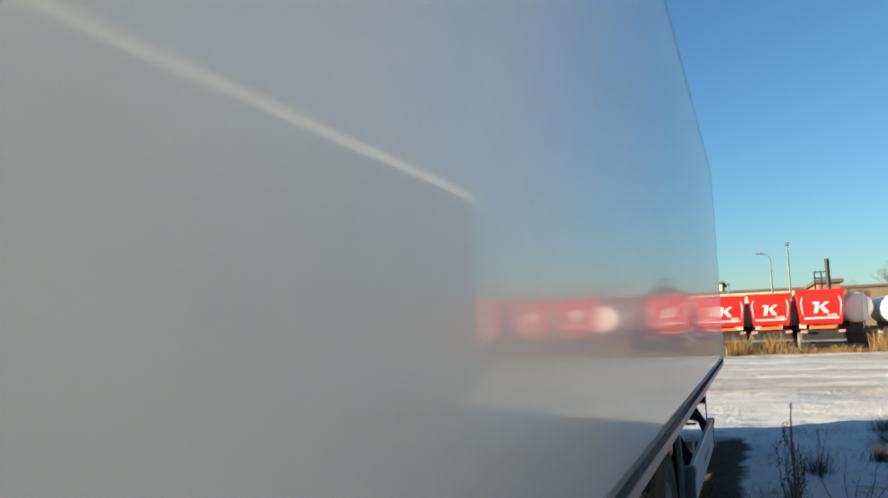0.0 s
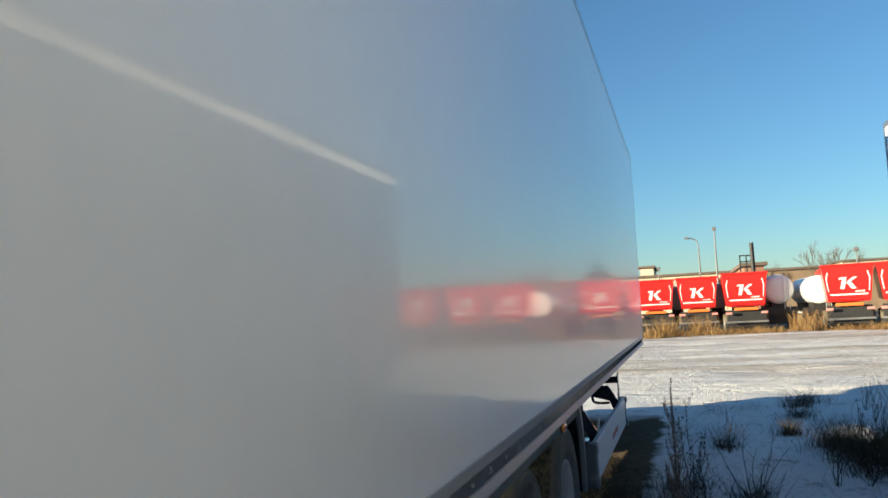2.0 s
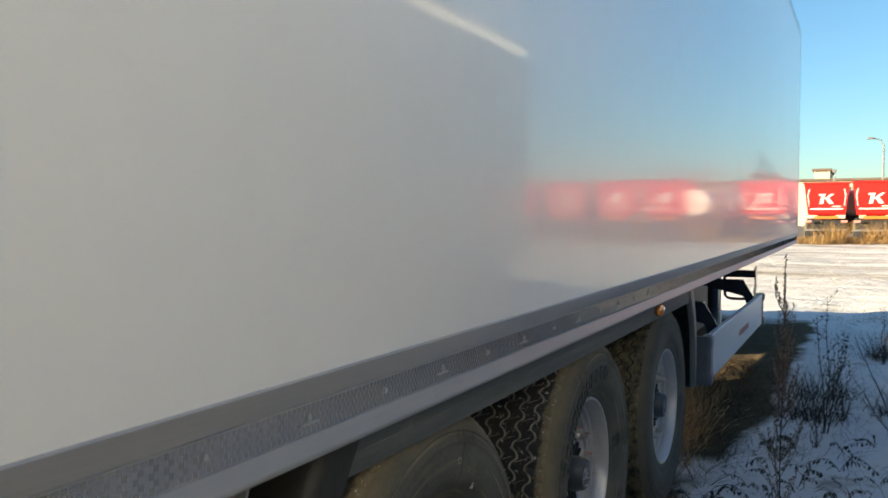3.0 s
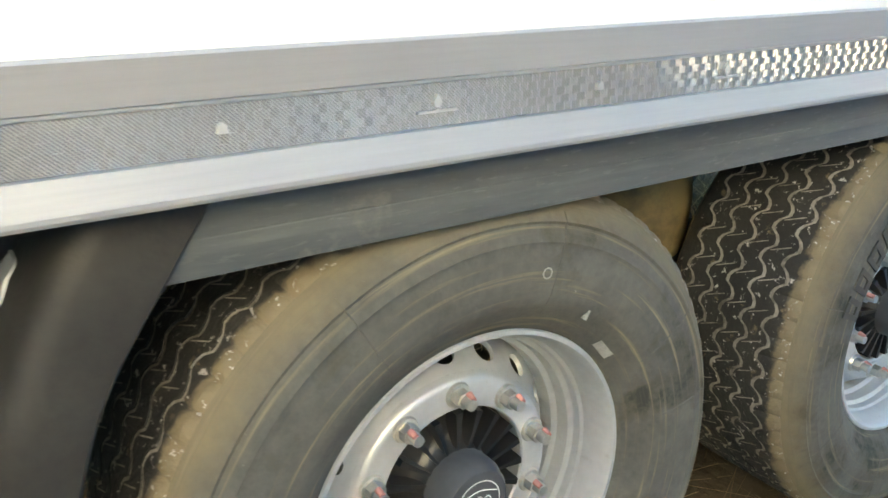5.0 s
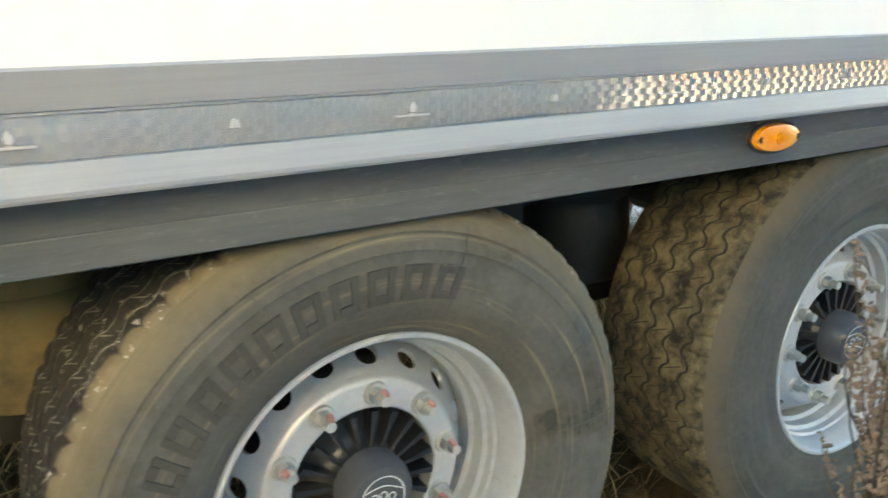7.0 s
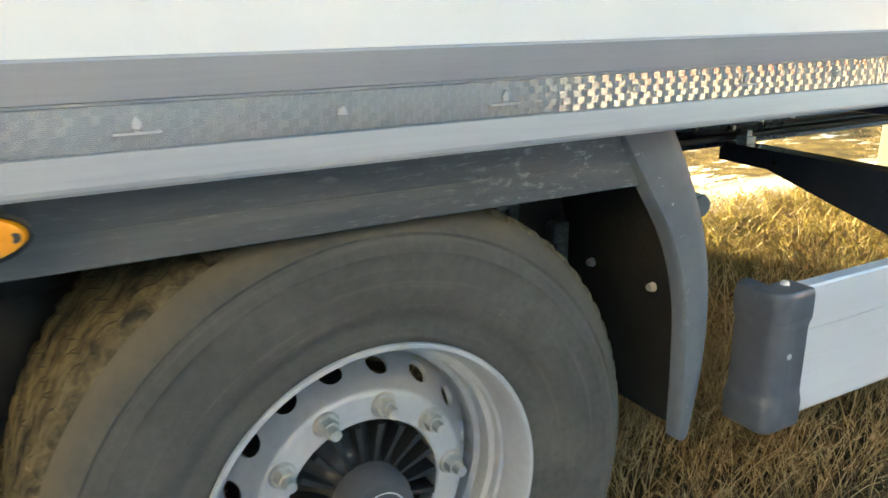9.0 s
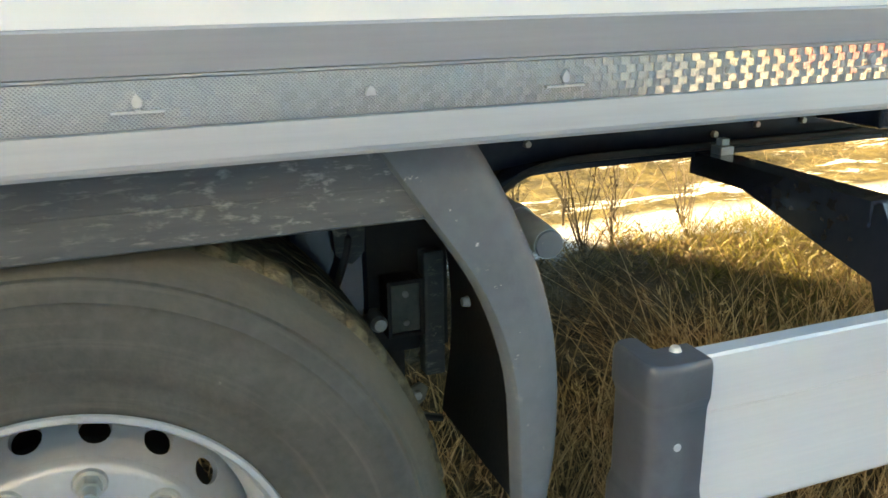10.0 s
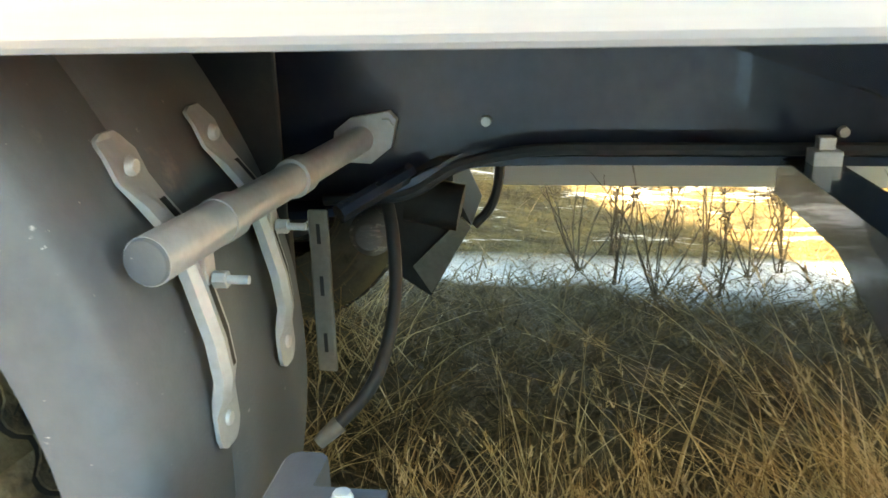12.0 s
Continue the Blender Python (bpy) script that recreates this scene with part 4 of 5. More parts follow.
# chassis beams with a flange that drops towards the axles
for y in (0.65, 1.95):
    b0 = 0.0 if y < 1 else -0.55
    prof = [(10.6, 1.13), (10.6, 0.955), (3.56 + b0, 0.950), (3.46 + b0, 0.938), (3.36 + b0, 0.880), (3.26 + b0, 0.868), (-2.4, 0.868), (-2.4, 1.13)]
    part("chassis_beam", prism_y(B(), prof, y - 0.005, y + 0.005), CHASSIS, trailer, "glossy blue-black chassis beam")
    bm = B()
    low = [Vector((10.6, 0, 0.955)), Vector((3.80 + b0, 0, 0.951))] + curve_pts([(3.70 + b0, 0, 0.9505), (3.62 + b0, 0, 0.950), (3.50 + b0, 0, 0.943), (3.42 + b0, 0, 0.912), (3.35 + b0, 0, 0.880), (3.27 + b0, 0, 0.868), (3.20 + b0, 0, 0.868)], 5) + [Vector((-2.4, 0, 0.868))]
    rows = [[bm.verts.new((p.x, y + d, p.z + h)) for d, h in ((-0.065, 0), (0.065, 0), (0.065, -0.012), (-0.065, -0.012))] for p in low]
    for a, b in zip(rows, rows[1:]):
        for k in range(4):
            bm.faces.new((a[k], a[(k + 1) % 4], b[(k + 1) % 4], b[k]))
    bm.faces.new(rows[0])
    bm.faces.new(rows[-1])
    part("beam_flange", bm, CHASSIS, trailer, smooth=True)
bm = lathe(B(), [(0.0, -0.10), (0.05, -0.095), (0.082, -0.06), (0.088, 0.0), (0.082, 0.06), (0.05, 0.10), (0.0, 0.105)], 28)
bm.transform(Matrix.Translation((3.298, 0.92, 0.742)) @ Matrix.Scale(0.5, 4))
part("brake_chamber", bm, SKIRT, trailer, "dusty round brake chamber", smooth=True)
bm = B()
prism_y(bm, [(3.22, 0.93), (3.40, 0.93), (3.40, 0.735), (3.442, 0.643), (3.341, 0.463), (3.246, 0.526)], 1.31, 1.60)
part("hanger_box", bm, BLACK, trailer)
bm = B()
prism_y(bm, [(3.302, 0.542), (3.42, 0.664), (3.442, 0.643), (3.345, 0.475)], 1.295, 1.308)
part("hanger_face", bm, DUSTY, trailer, "pale dusty slanted plate")
part("air_hose", sweep(B(), curve_pts([(3.50, 1.4, 0.92), (3.503, 1.4, 0.80), (3.50, 1.4, 0.73), (3.48, 1.4, 0.665), (3.44, 1.39, 0.62)], 6), 0.012, 8), HOSE, trailer, "black hanging air hose", smooth=True)
for x, z in ((3.534, 0.99), (4.02, 0.975), (4.14, 0.99), (4.28, 0.99), (4.62, 0.99), (4.9, 0.99)):
    part("beam_bolt", tube(B(), (x, 0.645, z), (x, 0.634, z), 0.008, 0.007, 10), NUT, trailer, smooth=True)
for x in (3.9, 5.2, 6.5, 7.8, 9.1, 1.0, 2.3):
    plates("cross_member", (x - 0.03, x + 0.03, 0.06, WIDE - 0.06, 1.085, 1.148), mat=CHASSIS)

# axles, brakes and air suspension
for x in AXLES:
    part("axle", tube(B(), (x, 0.30, HUB_Z), (x, WIDE - 0.30, HUB_Z), 0.063, n=20), BLACK, trailer, smooth=True)
    for y in (0.24, WIDE - 0.24):
        part("brake_disc", lathe(B(), [(0.10, y - 0.03), (0.20, y - 0.03), (0.20, y + 0.03), (0.10, y + 0.03)], 40), BLACK, trailer, smooth=True).location = (x, 0, HUB_Z)
    for y in (0.62, WIDE - 0.62):
        bag = lathe(B(), [(0.0, -0.14), (0.13, -0.14), (0.142, -0.11), (0.15, 0.0), (0.145, 0.06), (0.138, 0.075), (0.150, 0.095), (0.150, 0.14), (0.0, 0.14)], 36)
        bag.transform(Matrix.Translation((x - 0.47, y, 0.79)) @ Matrix.Rotation(radians(90), 4, "X"))
        part("air_spring", bag, BELLOWS if x < 2 else BLACK, trailer, "dusty air spring bellows" if x < 2 else "black air spring bellows", smooth=True)
        plates("spring_arm", (x - 0.55, x + 0.52, y - 0.05, y + 0.05, 0.56, 0.64), bevel=0.01)
        bm = B()
        ring = [(x + 0.40, y - 0.10), (x + 0.60, y - 0.10), (x + 0.60, y + 0.10), (x + 0.40, y + 0.10), (x + 0.40, y + 0.09), (x + 0.59, y + 0.09), (x + 0.59, y - 0.09), (x + 0.40, y - 0.09)]
        lo, hi = [bm.verts.new((u, v, 0.50)) for u, v in ring], [bm.verts.new((u, v, 1.12)) for u, v in ring]
        for k in range(8):
            bm.faces.new((lo[k], lo[(k + 1) % 8], hi[(k + 1) % 8], hi[k]))
        bm.faces.new(lo)
        bm.faces.new(hi)
        part("spring_hanger", bm, BLACK, trailer)
        part("brake_chamber", tube(B(), (x + 0.16, y + 0.10, 0.72), (x + 0.30, y + 0.10, 0.76), 0.085, 0.085, 24), BLACK, trailer, smooth=True)

# side guard
bm = B()
prism_x(bm, [(-0.016, 0.789), (-0.020, 0.785), (-0.020, 0.694), (-0.016, 0.690), (-0.016, 0.508), (-0.010, 0.498), (0.012, 0.498), (0.012, 0.789)], 3.502, 6.46)
guard = part("side_guard", bm, GUARD, trailer, "pale aluminium side guard plank")
for x0, x1 in ((6.457, 6.56),):
    bm = B()
    rings = []
    for z, inset in ((0.485, 0.010), (0.492, 0.003), (0.502, 0.0), (0.548, 0.0), (0.556, 0.003), (0.574, 0.012), (0.582, 0.014), (0.712, 0.014), (0.720, 0.012), (0.736, 0.003), (0.744, 0.0), (0.775, 0.0), (0.784, 0.003), (0.790, 0.010)):
        hx, hy, rad = (x1 - x0) / 2 - inset * 0.5, 0.042 - inset, 0.028
        ring = []
        for q in range(4):
            for s in range(6):
                a = math.pi / 2 * (q + s / 5)
                sx, sy = (1, -1, -1, 1)[q], (1, 1, -1, -1)[q]
                ring.append(bm.verts.new(((x0 + x1) / 2 + sx * (hx - rad) + rad * math.cos(a), 0.004 + sy * (hy - rad) + rad * math.sin(a), z)))
        rings.append(ring)
    for a, b in zip(rings, rings[1:]):
        for k in range(24):
            bm.faces.new((a[k], a[(k + 1) % 24], b[(k + 1) % 24], b[k]))
    bm.faces.new(rings[0])
    bm.faces.new(rings[-1])
    part("guard_end_cap", bm, DARK_CAP, guard, "dark plastic end cap", smooth=True)
bm = B()
rings = []
for z, inset in ((0.485, 0.008), (0.492, 0.002), (0.502, 0.0), (0.548, 0.0), (0.554, 0.002), (0.564, 0.005), (0.570, 0.006), (0.708, 0.006), (0.714, 0.005), (0.724, 0.002), (0.730, 0.0), (0.776, 0.0), (0.785, 0.002), (0.790, 0.006)):
    # an angle section: a face along the plank and a return behind its rounded corner
    lft, frt, bck, rad = 3.403 + inset, -0.036 + inset, 0.080 - inset * 0.5, 0.026
    ring = [bm.verts.new((3.505, frt, z)), bm.verts.new((3.505, 0.028, z)), bm.verts.new((3.444, 0.028, z)), bm.verts.new((3.444, bck - 0.006, z)), bm.verts.new((3.438, bck, z)),
            bm.verts.new((lft + 0.010, bck, z)), bm.verts.new((lft + 0.003, bck - 0.003, z)), bm.verts.new((lft, bck - 0.010, z))]
    for s in range(7):
        a = math.pi + math.pi / 2 * s / 6
        ring.append(bm.verts.new((lft + rad + rad * math.cos(a), frt + rad + rad * math.sin(a), z)))
    rings.append(ring)
for a, c in zip(rings, rings[1:]):
    for k in range(len(a)):
        f = bm.faces.new((a[k], a[(k + 1) % len(a)], c[(k + 1) % len(a)], c[k]))
        f.smooth = k >= 7
bm.faces.new(rings[0])
bm.faces.new(rings[-1])
part("guard_end_cap", bm, DARK_CAP, guard, "dark plastic end cap with a return behind its corner")
for x, y, z in ((3.457, -0.024, 0.652),):
    part("cap_bolt", tube(B(), (x, y, z), (x, y - 0.008, z), 0.009, 0.006, 10), RIVET, guard, smooth=True)
part("cap_bolt", tube(B(), (3.472, 0.012, 0.789), (3.472, 0.012, 0.797), 0.010, 0.007, 10), RIVET, guard, smooth=True)
for k in range(7):
    plates("guard_mark", (4.86 + k * 0.085, 4.92 + k * 0.085, -0.0185, -0.0155, 0.60, 0.645), mat=surface("faded_red_print", (0.45, 0.16, 0.15), (0.52, 0.22, 0.2), 0.6) if k == 0 else bpy.data.materials["faded_red_print"], parent=guard, bevel=0)
for x in (3.955, 6.05):
    bm = B()
    prism_x(bm, [(0.62, 0.935), (0.60, 0.93), (0.50, 0.905), (0.10, 0.80), (0.03, 0.62), (0.014, 0.62), (0.014, 0.80), (0.10, 0.945), (0.62, 0.945)], x - 0.006, x + 0.006)
    arm = part("guard_bracket", bm, CHASSIS, trailer, "dark steel bracket carrying the side guard")
    bm = B()
    prism_y(bm, [(x - 0.028, 0.900), (x - 0.028, 0.950), (x + 0.036, 0.950), (x + 0.036, 0.885), (x + 0.028, 0.885), (x + 0.028, 0.942), (x - 0.020, 0.942), (x - 0.020, 0.900)], 0.105, 0.60)
    part("bracket_channel", bm, CHASSIS, arm)
    plates("guard_post", (x + 0.14, x + 0.20, 0.014, 0.030, 0.52, 0.88), mat=GALV, parent=arm)
    bm = B()
    box(bm, x - 0.003, x + 0.032, 0.53, 0.565, 0.944, 0.968, 0.002)
    box(bm, x + 0.004, x + 0.024, 0.537, 0.558, 0.969, 0.985, 0.002)
    part("clamp_block", bm, RIVET, arm, "bright clamp block with a bolt")

# far-side guard, landing legs, and an unseen box added to block the sun
# drawn deeper than the near guard, to hold back low sun
plates("side_guard", (3.4, 7.2, WIDE - 0.02, WIDE, 0.445, 0.95), mat=GUARD)
for y in (0.75, WIDE - 0.75):
    part("landing_leg", tube(B(), (8.55, y, 0.02), (8.55, y, 1.0), 0.07, n=12), CHASSIS, trailer, smooth=True)
    plates("leg_foot", (8.40, 8.70, y - 0.13, y + 0.13, 0.0, 0.03), mat=CHASSIS)
# added out of view, stops low sun from striping the snow under the trailer
plates("pallet_store", (7.65, 10.9, 1.0, 2.4, 0.06, 1.10), mat=BLACK)
for x in (7.8, 9.9):
    plates("box_hanger", (x, x + 0.06, 1.9, 1.98, 1.09, 1.14), mat=CHASSIS)
# arm beyond the side guard: a crossbar with an end plate and a bent rod
arm_bar = plates("guard_frame", (6.28, 6.34, 0.03, 0.62, 0.955, 1.02), mat=CHASSIS, label="black crossbar with an end plate")
plates("end_plate", (6.24, 6.38, 0.018, 0.029, 0.80, 1.06), mat=CHASSIS, parent=arm_bar)
part("bent_rod", sweep(B(), curve_pts([(6.31, 0.30, 0.955), (6.31, 0.30, 0.84), (6.32, 0.29, 0.77), (6.36, 0.24, 0.745), (6.42, 0.14, 0.74)], 6), 0.014, 8), CHASSIS, arm_bar, smooth=True)


# marker lamps
def marker(x, y, z, turn=0.0):
    m = plates("lamp_bracket", (x - 0.045, x + 0.045, y + 0.016, y + 0.022, z - 0.01, min(z + 0.09, 1.132)), mat=SKIRT)
    bm = B()
    n = 28
    for dy, f in ((0.016, 1.0), (0.004, 1.0), (-0.004, 0.93), (-0.008, 0.7)):
        ring = [bm.verts.new((x + 0.066 * f * math.cos(k * math.tau / n), y + dy, z + 0.027 * f * math.sin(k * math.tau / n))) for k in range(n)]
        if dy < 0.016:
            for k in range(n):
                bm.faces.new((last[k], last[(k + 1) % n], ring[(k + 1) % n], ring[k]))
        last = ring
    bm.faces.new(last)
    lens = part("marker_lens", bm, AMBER, m, "oval amber marker lens", smooth=True)
    part("lens_boss", lathe(B(), [(0.011, y - 0.006), (0.011, y - 0.0105), (0.006, y - 0.0105)], 16), AMBER, m).location = (x, 0, z)
    for s in (-1, 1):
        part("lens_screw", tube(B(), (x + s * 0.052, y + 0.002, z), (x + s * 0.052, y - 0.007, z), 0.006, n=8), BLACK, m)
    bm = B()
    sweep(bm, [(x + 0.068 * math.cos(k * math.tau / n), y + 0.008, z + 0.029 * math.sin(k * math.tau / n)) for k in range(n + 1)], 0.004, 6)
    part("lens_seal", bm, BLACK, m)


marker(2.09, -0.012, 1.095)
marker(-0.835, 0.045, 1.055)
# wheel chock on a holder
bm = B()
prism_y(bm, [(-1.36, 0.80), (-1.05, 0.80), (-1.05, 0.86), (-1.08, 1.045), (-1.13, 1.055), (-1.36, 0.86)], 0.06, 0.22)
bmesh.ops.bevel(bm, geom=bm.edges[:], offset=0.008, segments=2, affect="EDGES")
chock = part("wheel_chock", bm, YELLOW, trailer, "orange-yellow plastic wheel chock")
for k in range(4):
    plates("chock_rib", (-1.30 + k * 0.06, -1.285 + k * 0.06, 0.05, 0.23, 0.87 + 0.05 * k, 0.89 + 0.05 * k), mat=YELLOW, parent=chock, bevel=0.003)
plates("chock_holder", (-1.40, -1.02, 0.05, 0.24, 0.775, 0.797), (-1.40, -1.37, 0.1, 0.14, 0.79, 1.1), mat=BLACK)

plates("inner_guard", (2.98, 3.285, 0.475, 0.483, 0.64, 1.12), mat=BLACK)
plates("inner_guard", (-0.64, -0.34, 0.475, 0.483, 0.64, 1.12), mat=BLACK)
plates("valve_plate", (2.98, 3.12, 0.44, 0.47, 0.74, 0.98), mat=CHASSIS, bevel=0.012)
part("valve_knob", tube(tube(B(), (3.126, 0.405, 0.734), (3.126, 0.45, 0.734), 0.016, n=16), (3.126, 0.398, 0.734), (3.126, 0.406, 0.734), 0.011, 0.016, 16), NUT, trailer, "small silver round knob", smooth=True)
housing = plates("valve_housing", (3.152, 3.212, 0.425, 0.47, 0.700, 0.800), mat=DUSTY, bevel=0.006, label="grey valve housing in a black frame")
plates("housing_frame", (3.146, 3.154, 0.418, 0.47, 0.694, 0.806), (3.210, 3.218, 0.418, 0.47, 0.694, 0.806), (3.154, 3.210, 0.418, 0.47, 0.798, 0.806), (3.154, 3.210, 0.418, 0.47, 0.694, 0.702), mat=BLACK, parent=housing, bevel=0.002)
for z in (0.722, 0.778):
    part("housing_screw", tube(B(), (3.182, 0.426, z), (3.182, 0.419, z), 0.006, n=8), NUT, housing, smooth=True)
bm = prism_y(B(), [(3.052, 0.940), (3.112, 0.935), (3.108, 0.872), (3.084, 0.850), (3.058, 0.868)], 0.418, 0.428)
part("gusset_plate", bm, SKIRT, trailer, "grey dusty gusset plate")
plates("sensor_box", (3.222, 3.262, 0.43, 0.47, 0.60, 0.85), mat=SKIRT, bevel=0.006)
lever = part("slack_lever", prism_y(B(), [(3.172, 0.560), (3.186, 0.588), (3.205, 0.596), (3.220, 0.584), (3.214, 0.562), (3.196, 0.546)], 0.416, 0.424), DUSTY, trailer, "cream dusty lever plate")
part("lever_bolt", tube(B(), (3.197, 0.417, 0.573), (3.197, 0.408, 0.573), 0.009, n=6), NUT, lever)
part("lever_hose", sweep(B(), curve_pts([(3.118, 0.430, 0.70), (3.128, 0.410, 0.650), (3.150, 0.405, 0.605), (3.190, 0.410, 0.540), (3.250, 0.430, 0.505)], 6), 0.008, 8), HOSE, trailer, "black curved hose", smooth=True)
part("brake_pipe", sweep(B(), curve_pts([(3.02, 0.43, 1.06), (3.06, 0.42, 1.0), (3.08, 0.42, 0.9), (3.05, 0.42, 0.80)], 6), 0.007, 8), HOSE, trailer, smooth=True)
# hoses and small parts behind the last mudguard
part("brake_hose", sweep(B(), curve_pts([(3.385, 0.62, 0.90), (3.408, 0.56, 0.84), (3.414, 0.52, 0.75), (3.395, 0.46, 0.665), (3.345, 0.42, 0.610)], 8), 0.0095, 10), HOSE, trailer, "black rubber brake hose", smooth=True)
part("hose_fitting", tube(B(), (3.352, 0.425, 0.616), (3.325, 0.408, 0.594), 0.013, 0.010, 10), DUSTY, trailer, smooth=True)
part("air_line", sweep(B(), curve_pts([(3.30, 0.60, 0.882), (3.42, 0.590, 0.893), (3.50, 0.590, 0.936), (3.6, 0.590, 0.957), (3.7, 0.590, 0.960)], 8) + [Vector((5.5, 0.590, 0.962))], 0.009, 8), HOSE, trailer, smooth=True)
strip = plates("perforated_strip", (3.304, 3.332, 0.500, 0.505, 0.655, 0.893), mat=DUSTY, label="dusty slotted steel strip")
for z in (0.70, 0.785, 0.86):
    plates("strip_slot", (3.3155, 3.3205, 0.4985, 0.5065, z - 0.014, z + 0.014), mat=BLACK, parent=strip, bevel=0)
part("strip_brace", tube(B(), (3.345, 0.51, 0.885), (3.43, 0.60, 0.925), 0.014, n=8), CHASSIS, trailer, smooth=True)
part("valve_body", tube(B(), (3.36, 0.95, 0.80), (3.46, 0.95, 0.78), 0.045, n=18), BLACK, trailer, smooth=True)

# ---- the trailer parked alongside, and two unseen ones added for their shade ----
beside = copy_thing(trailer, Matrix.Translation((-1.76, -3.13 - WIDE * 0.893, 0)) @ Matrix.Scale(0.893, 4))
tagged(beside, "white refrigerated box semi-trailer, parked parallel on the snow")
# unseen, added so that its shadow covers the ground around the trailer
beyond = copy_thing(trailer, Matrix.Translation((0.9 - FRONT + 0.05, 7.0, 0)))
tagged(beyond, "white refrigerated box semi-trailer out of view, added to shade the yard")
# unseen, added to cut the skylight and bounce reaching the wall's rear
behind = copy_thing(trailer, pose(-7.4, -10.2, 0, 0, 0, 90))
tagged(behind, "white refrigerated box semi-trailer out of view, added to block light from the lane's end")


# ---- tippers, tankers and buildings across the yard ----
def tipper_proto():
    t = thing("dump_trailer", (0, 0, 0), "bright red tipper semi-trailer, tailgate facing the yard", "trailer", "row of red tippers")
    bm = B()
    for x0, x1 in ((0.14, 8.4),):
        a = [bm.verts.new((x0, y, z)) for y, z in ((-1.02, 1.50), (1.02, 1.50), (1.25, 3.42), (-1.25, 3.42))]
        b = [bm.verts.new((x1, y, z)) for y, z in ((-1.02, 1.60), (1.02, 1.60), (1.25, 3.42), (-1.25, 3.42))]
        for k in range(4):
            bm.faces.new((a[k], a[(k + 1) % 4], b[(k + 1) % 4], b[k]))
        bm.faces.new(a)
        bm.faces.new(b)
    part("tipper_body", bm, RED, t)
    bm = B()
    prof = [(-1.05, 1.58), (1.05, 1.58), (1.27, 3.40), (-1.27, 3.40)]
    a = [bm.verts.new((0.0, y, z)) for y, z in prof]
    b = [bm.verts.new((0.13, y, z)) for y, z in prof]
    for k in range(4):
        bm.faces.new((a[k], a[(k + 1) % 4], b[(k + 1) % 4], b[k]))
    bm.faces.new(a)
    bm.faces.new(b)
    gate = part("tailgate", bm, RED, t, "red tailgate with white outline and emblem")
    box(bm := B(), -0.05, 0.10, -1.34, 1.34, 3.40, 3.52, 0.02)
    part("top_bar", bm, RED, t)
    for s in (-1, 1):
        bm = B()
        prism_x(bm, [(s * 0.96, 2.05), (s * 1.00, 2.05), (s * 1.09, 2.75), (s * 1.00, 3.10), (s * 0.94, 3.10), (s * 1.03, 2.74)], -0.012, 0.002)
        part("gate_outline", bm, WHITE_MARK, gate)
    part("gate_outline", box(B(), -0.012, 0.002, -0.92, 0.92, 1.84, 1.92), WHITE_MARK, gate)
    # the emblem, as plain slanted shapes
    for pts in ([(0.40, 2.18), (0.20, 2.18), (0.06, 2.80), (0.26, 2.80)], [(0.44, 2.70), (0.42, 2.80), (0.27, 2.80), (0.29, 2.70)], [(0.09, 2.42), (0.06, 2.56), (-0.24, 2.80), (-0.46, 2.80)], [(0.05, 2.50), (-0.12, 2.56), (-0.40, 2.18), (-0.14, 2.18)]):
        part("emblem", prism_x(B(), pts, -0.014, 0.002), WHITE_MARK, gate)
    for k in range(3):
        part("print_bar", box(B(), -0.012, 0.002, -0.78 + k * 0.17, -0.65 + k * 0.17, 2.00, 2.07), WHITE_MARK, gate)
    part("rear_bumper", box(B(), 0.15, 0.40, -0.68, 0.68, 1.26, 1.44, 0.03), ORANGE, t)
    part("underrun_bar", box(B(), 0.02, 0.12, -1.2, 1.2, 0.52, 0.64, 0.02), POST, t)
    part("rear_frame", box(B(), 0.42, 0.60, -1.12, 1.12, 0.30, 1.30, 0.03), BLACK, t)
    for s in (-1, 1):
        part("mud_flap", box(B(), 0.45, 0.47, s * 0.95 - 0.26, s * 0.95 + 0.26, 0.12, 0.60), BLACK, t)
    part("chassis", box(B(), 0.5, 8.8, -0.5, 0.5, 1.0, 1.5), BLACK, t)
    for s in (-1, 1):
        part("tail_lamp", box(B(), 0.06, 0.16, s * 1.0 - 0.18, s * 1.0 + 0.18, 1.04, 1.18, 0.01), PAINT_MARK, t)
        for x in (1.1, 2.41, 3.72):
            w = tube(B(), (x, s * 0.85, 0.52), (x, s * 1.24, 0.52), 0.52, n=24)
            tyre = part("tyre", w, RUBBER, t, smooth=True)
            part("rim", tube(B(), (x, s * 1.245, 0.52), (x, s * 1.25, 0.52), 0.29, n=20), WHEEL, tyre)
    return t


tipper = tipper_proto()
tipper.matrix_basis = pose(53.5, 1.04, 0, 0, 0, 2)
for x, y, yaw in ((52.5, -1.66, 0), (49.0, -4.32, -1), (45.5, -9.29, -6), (45.0, -11.9, -10), (44.6, -14.9, -6), (44.2, -17.9, -5), (44.0, -21.0, -4)):
    copy_thing(tipper, pose(x, y, 0, 0, 0, yaw))


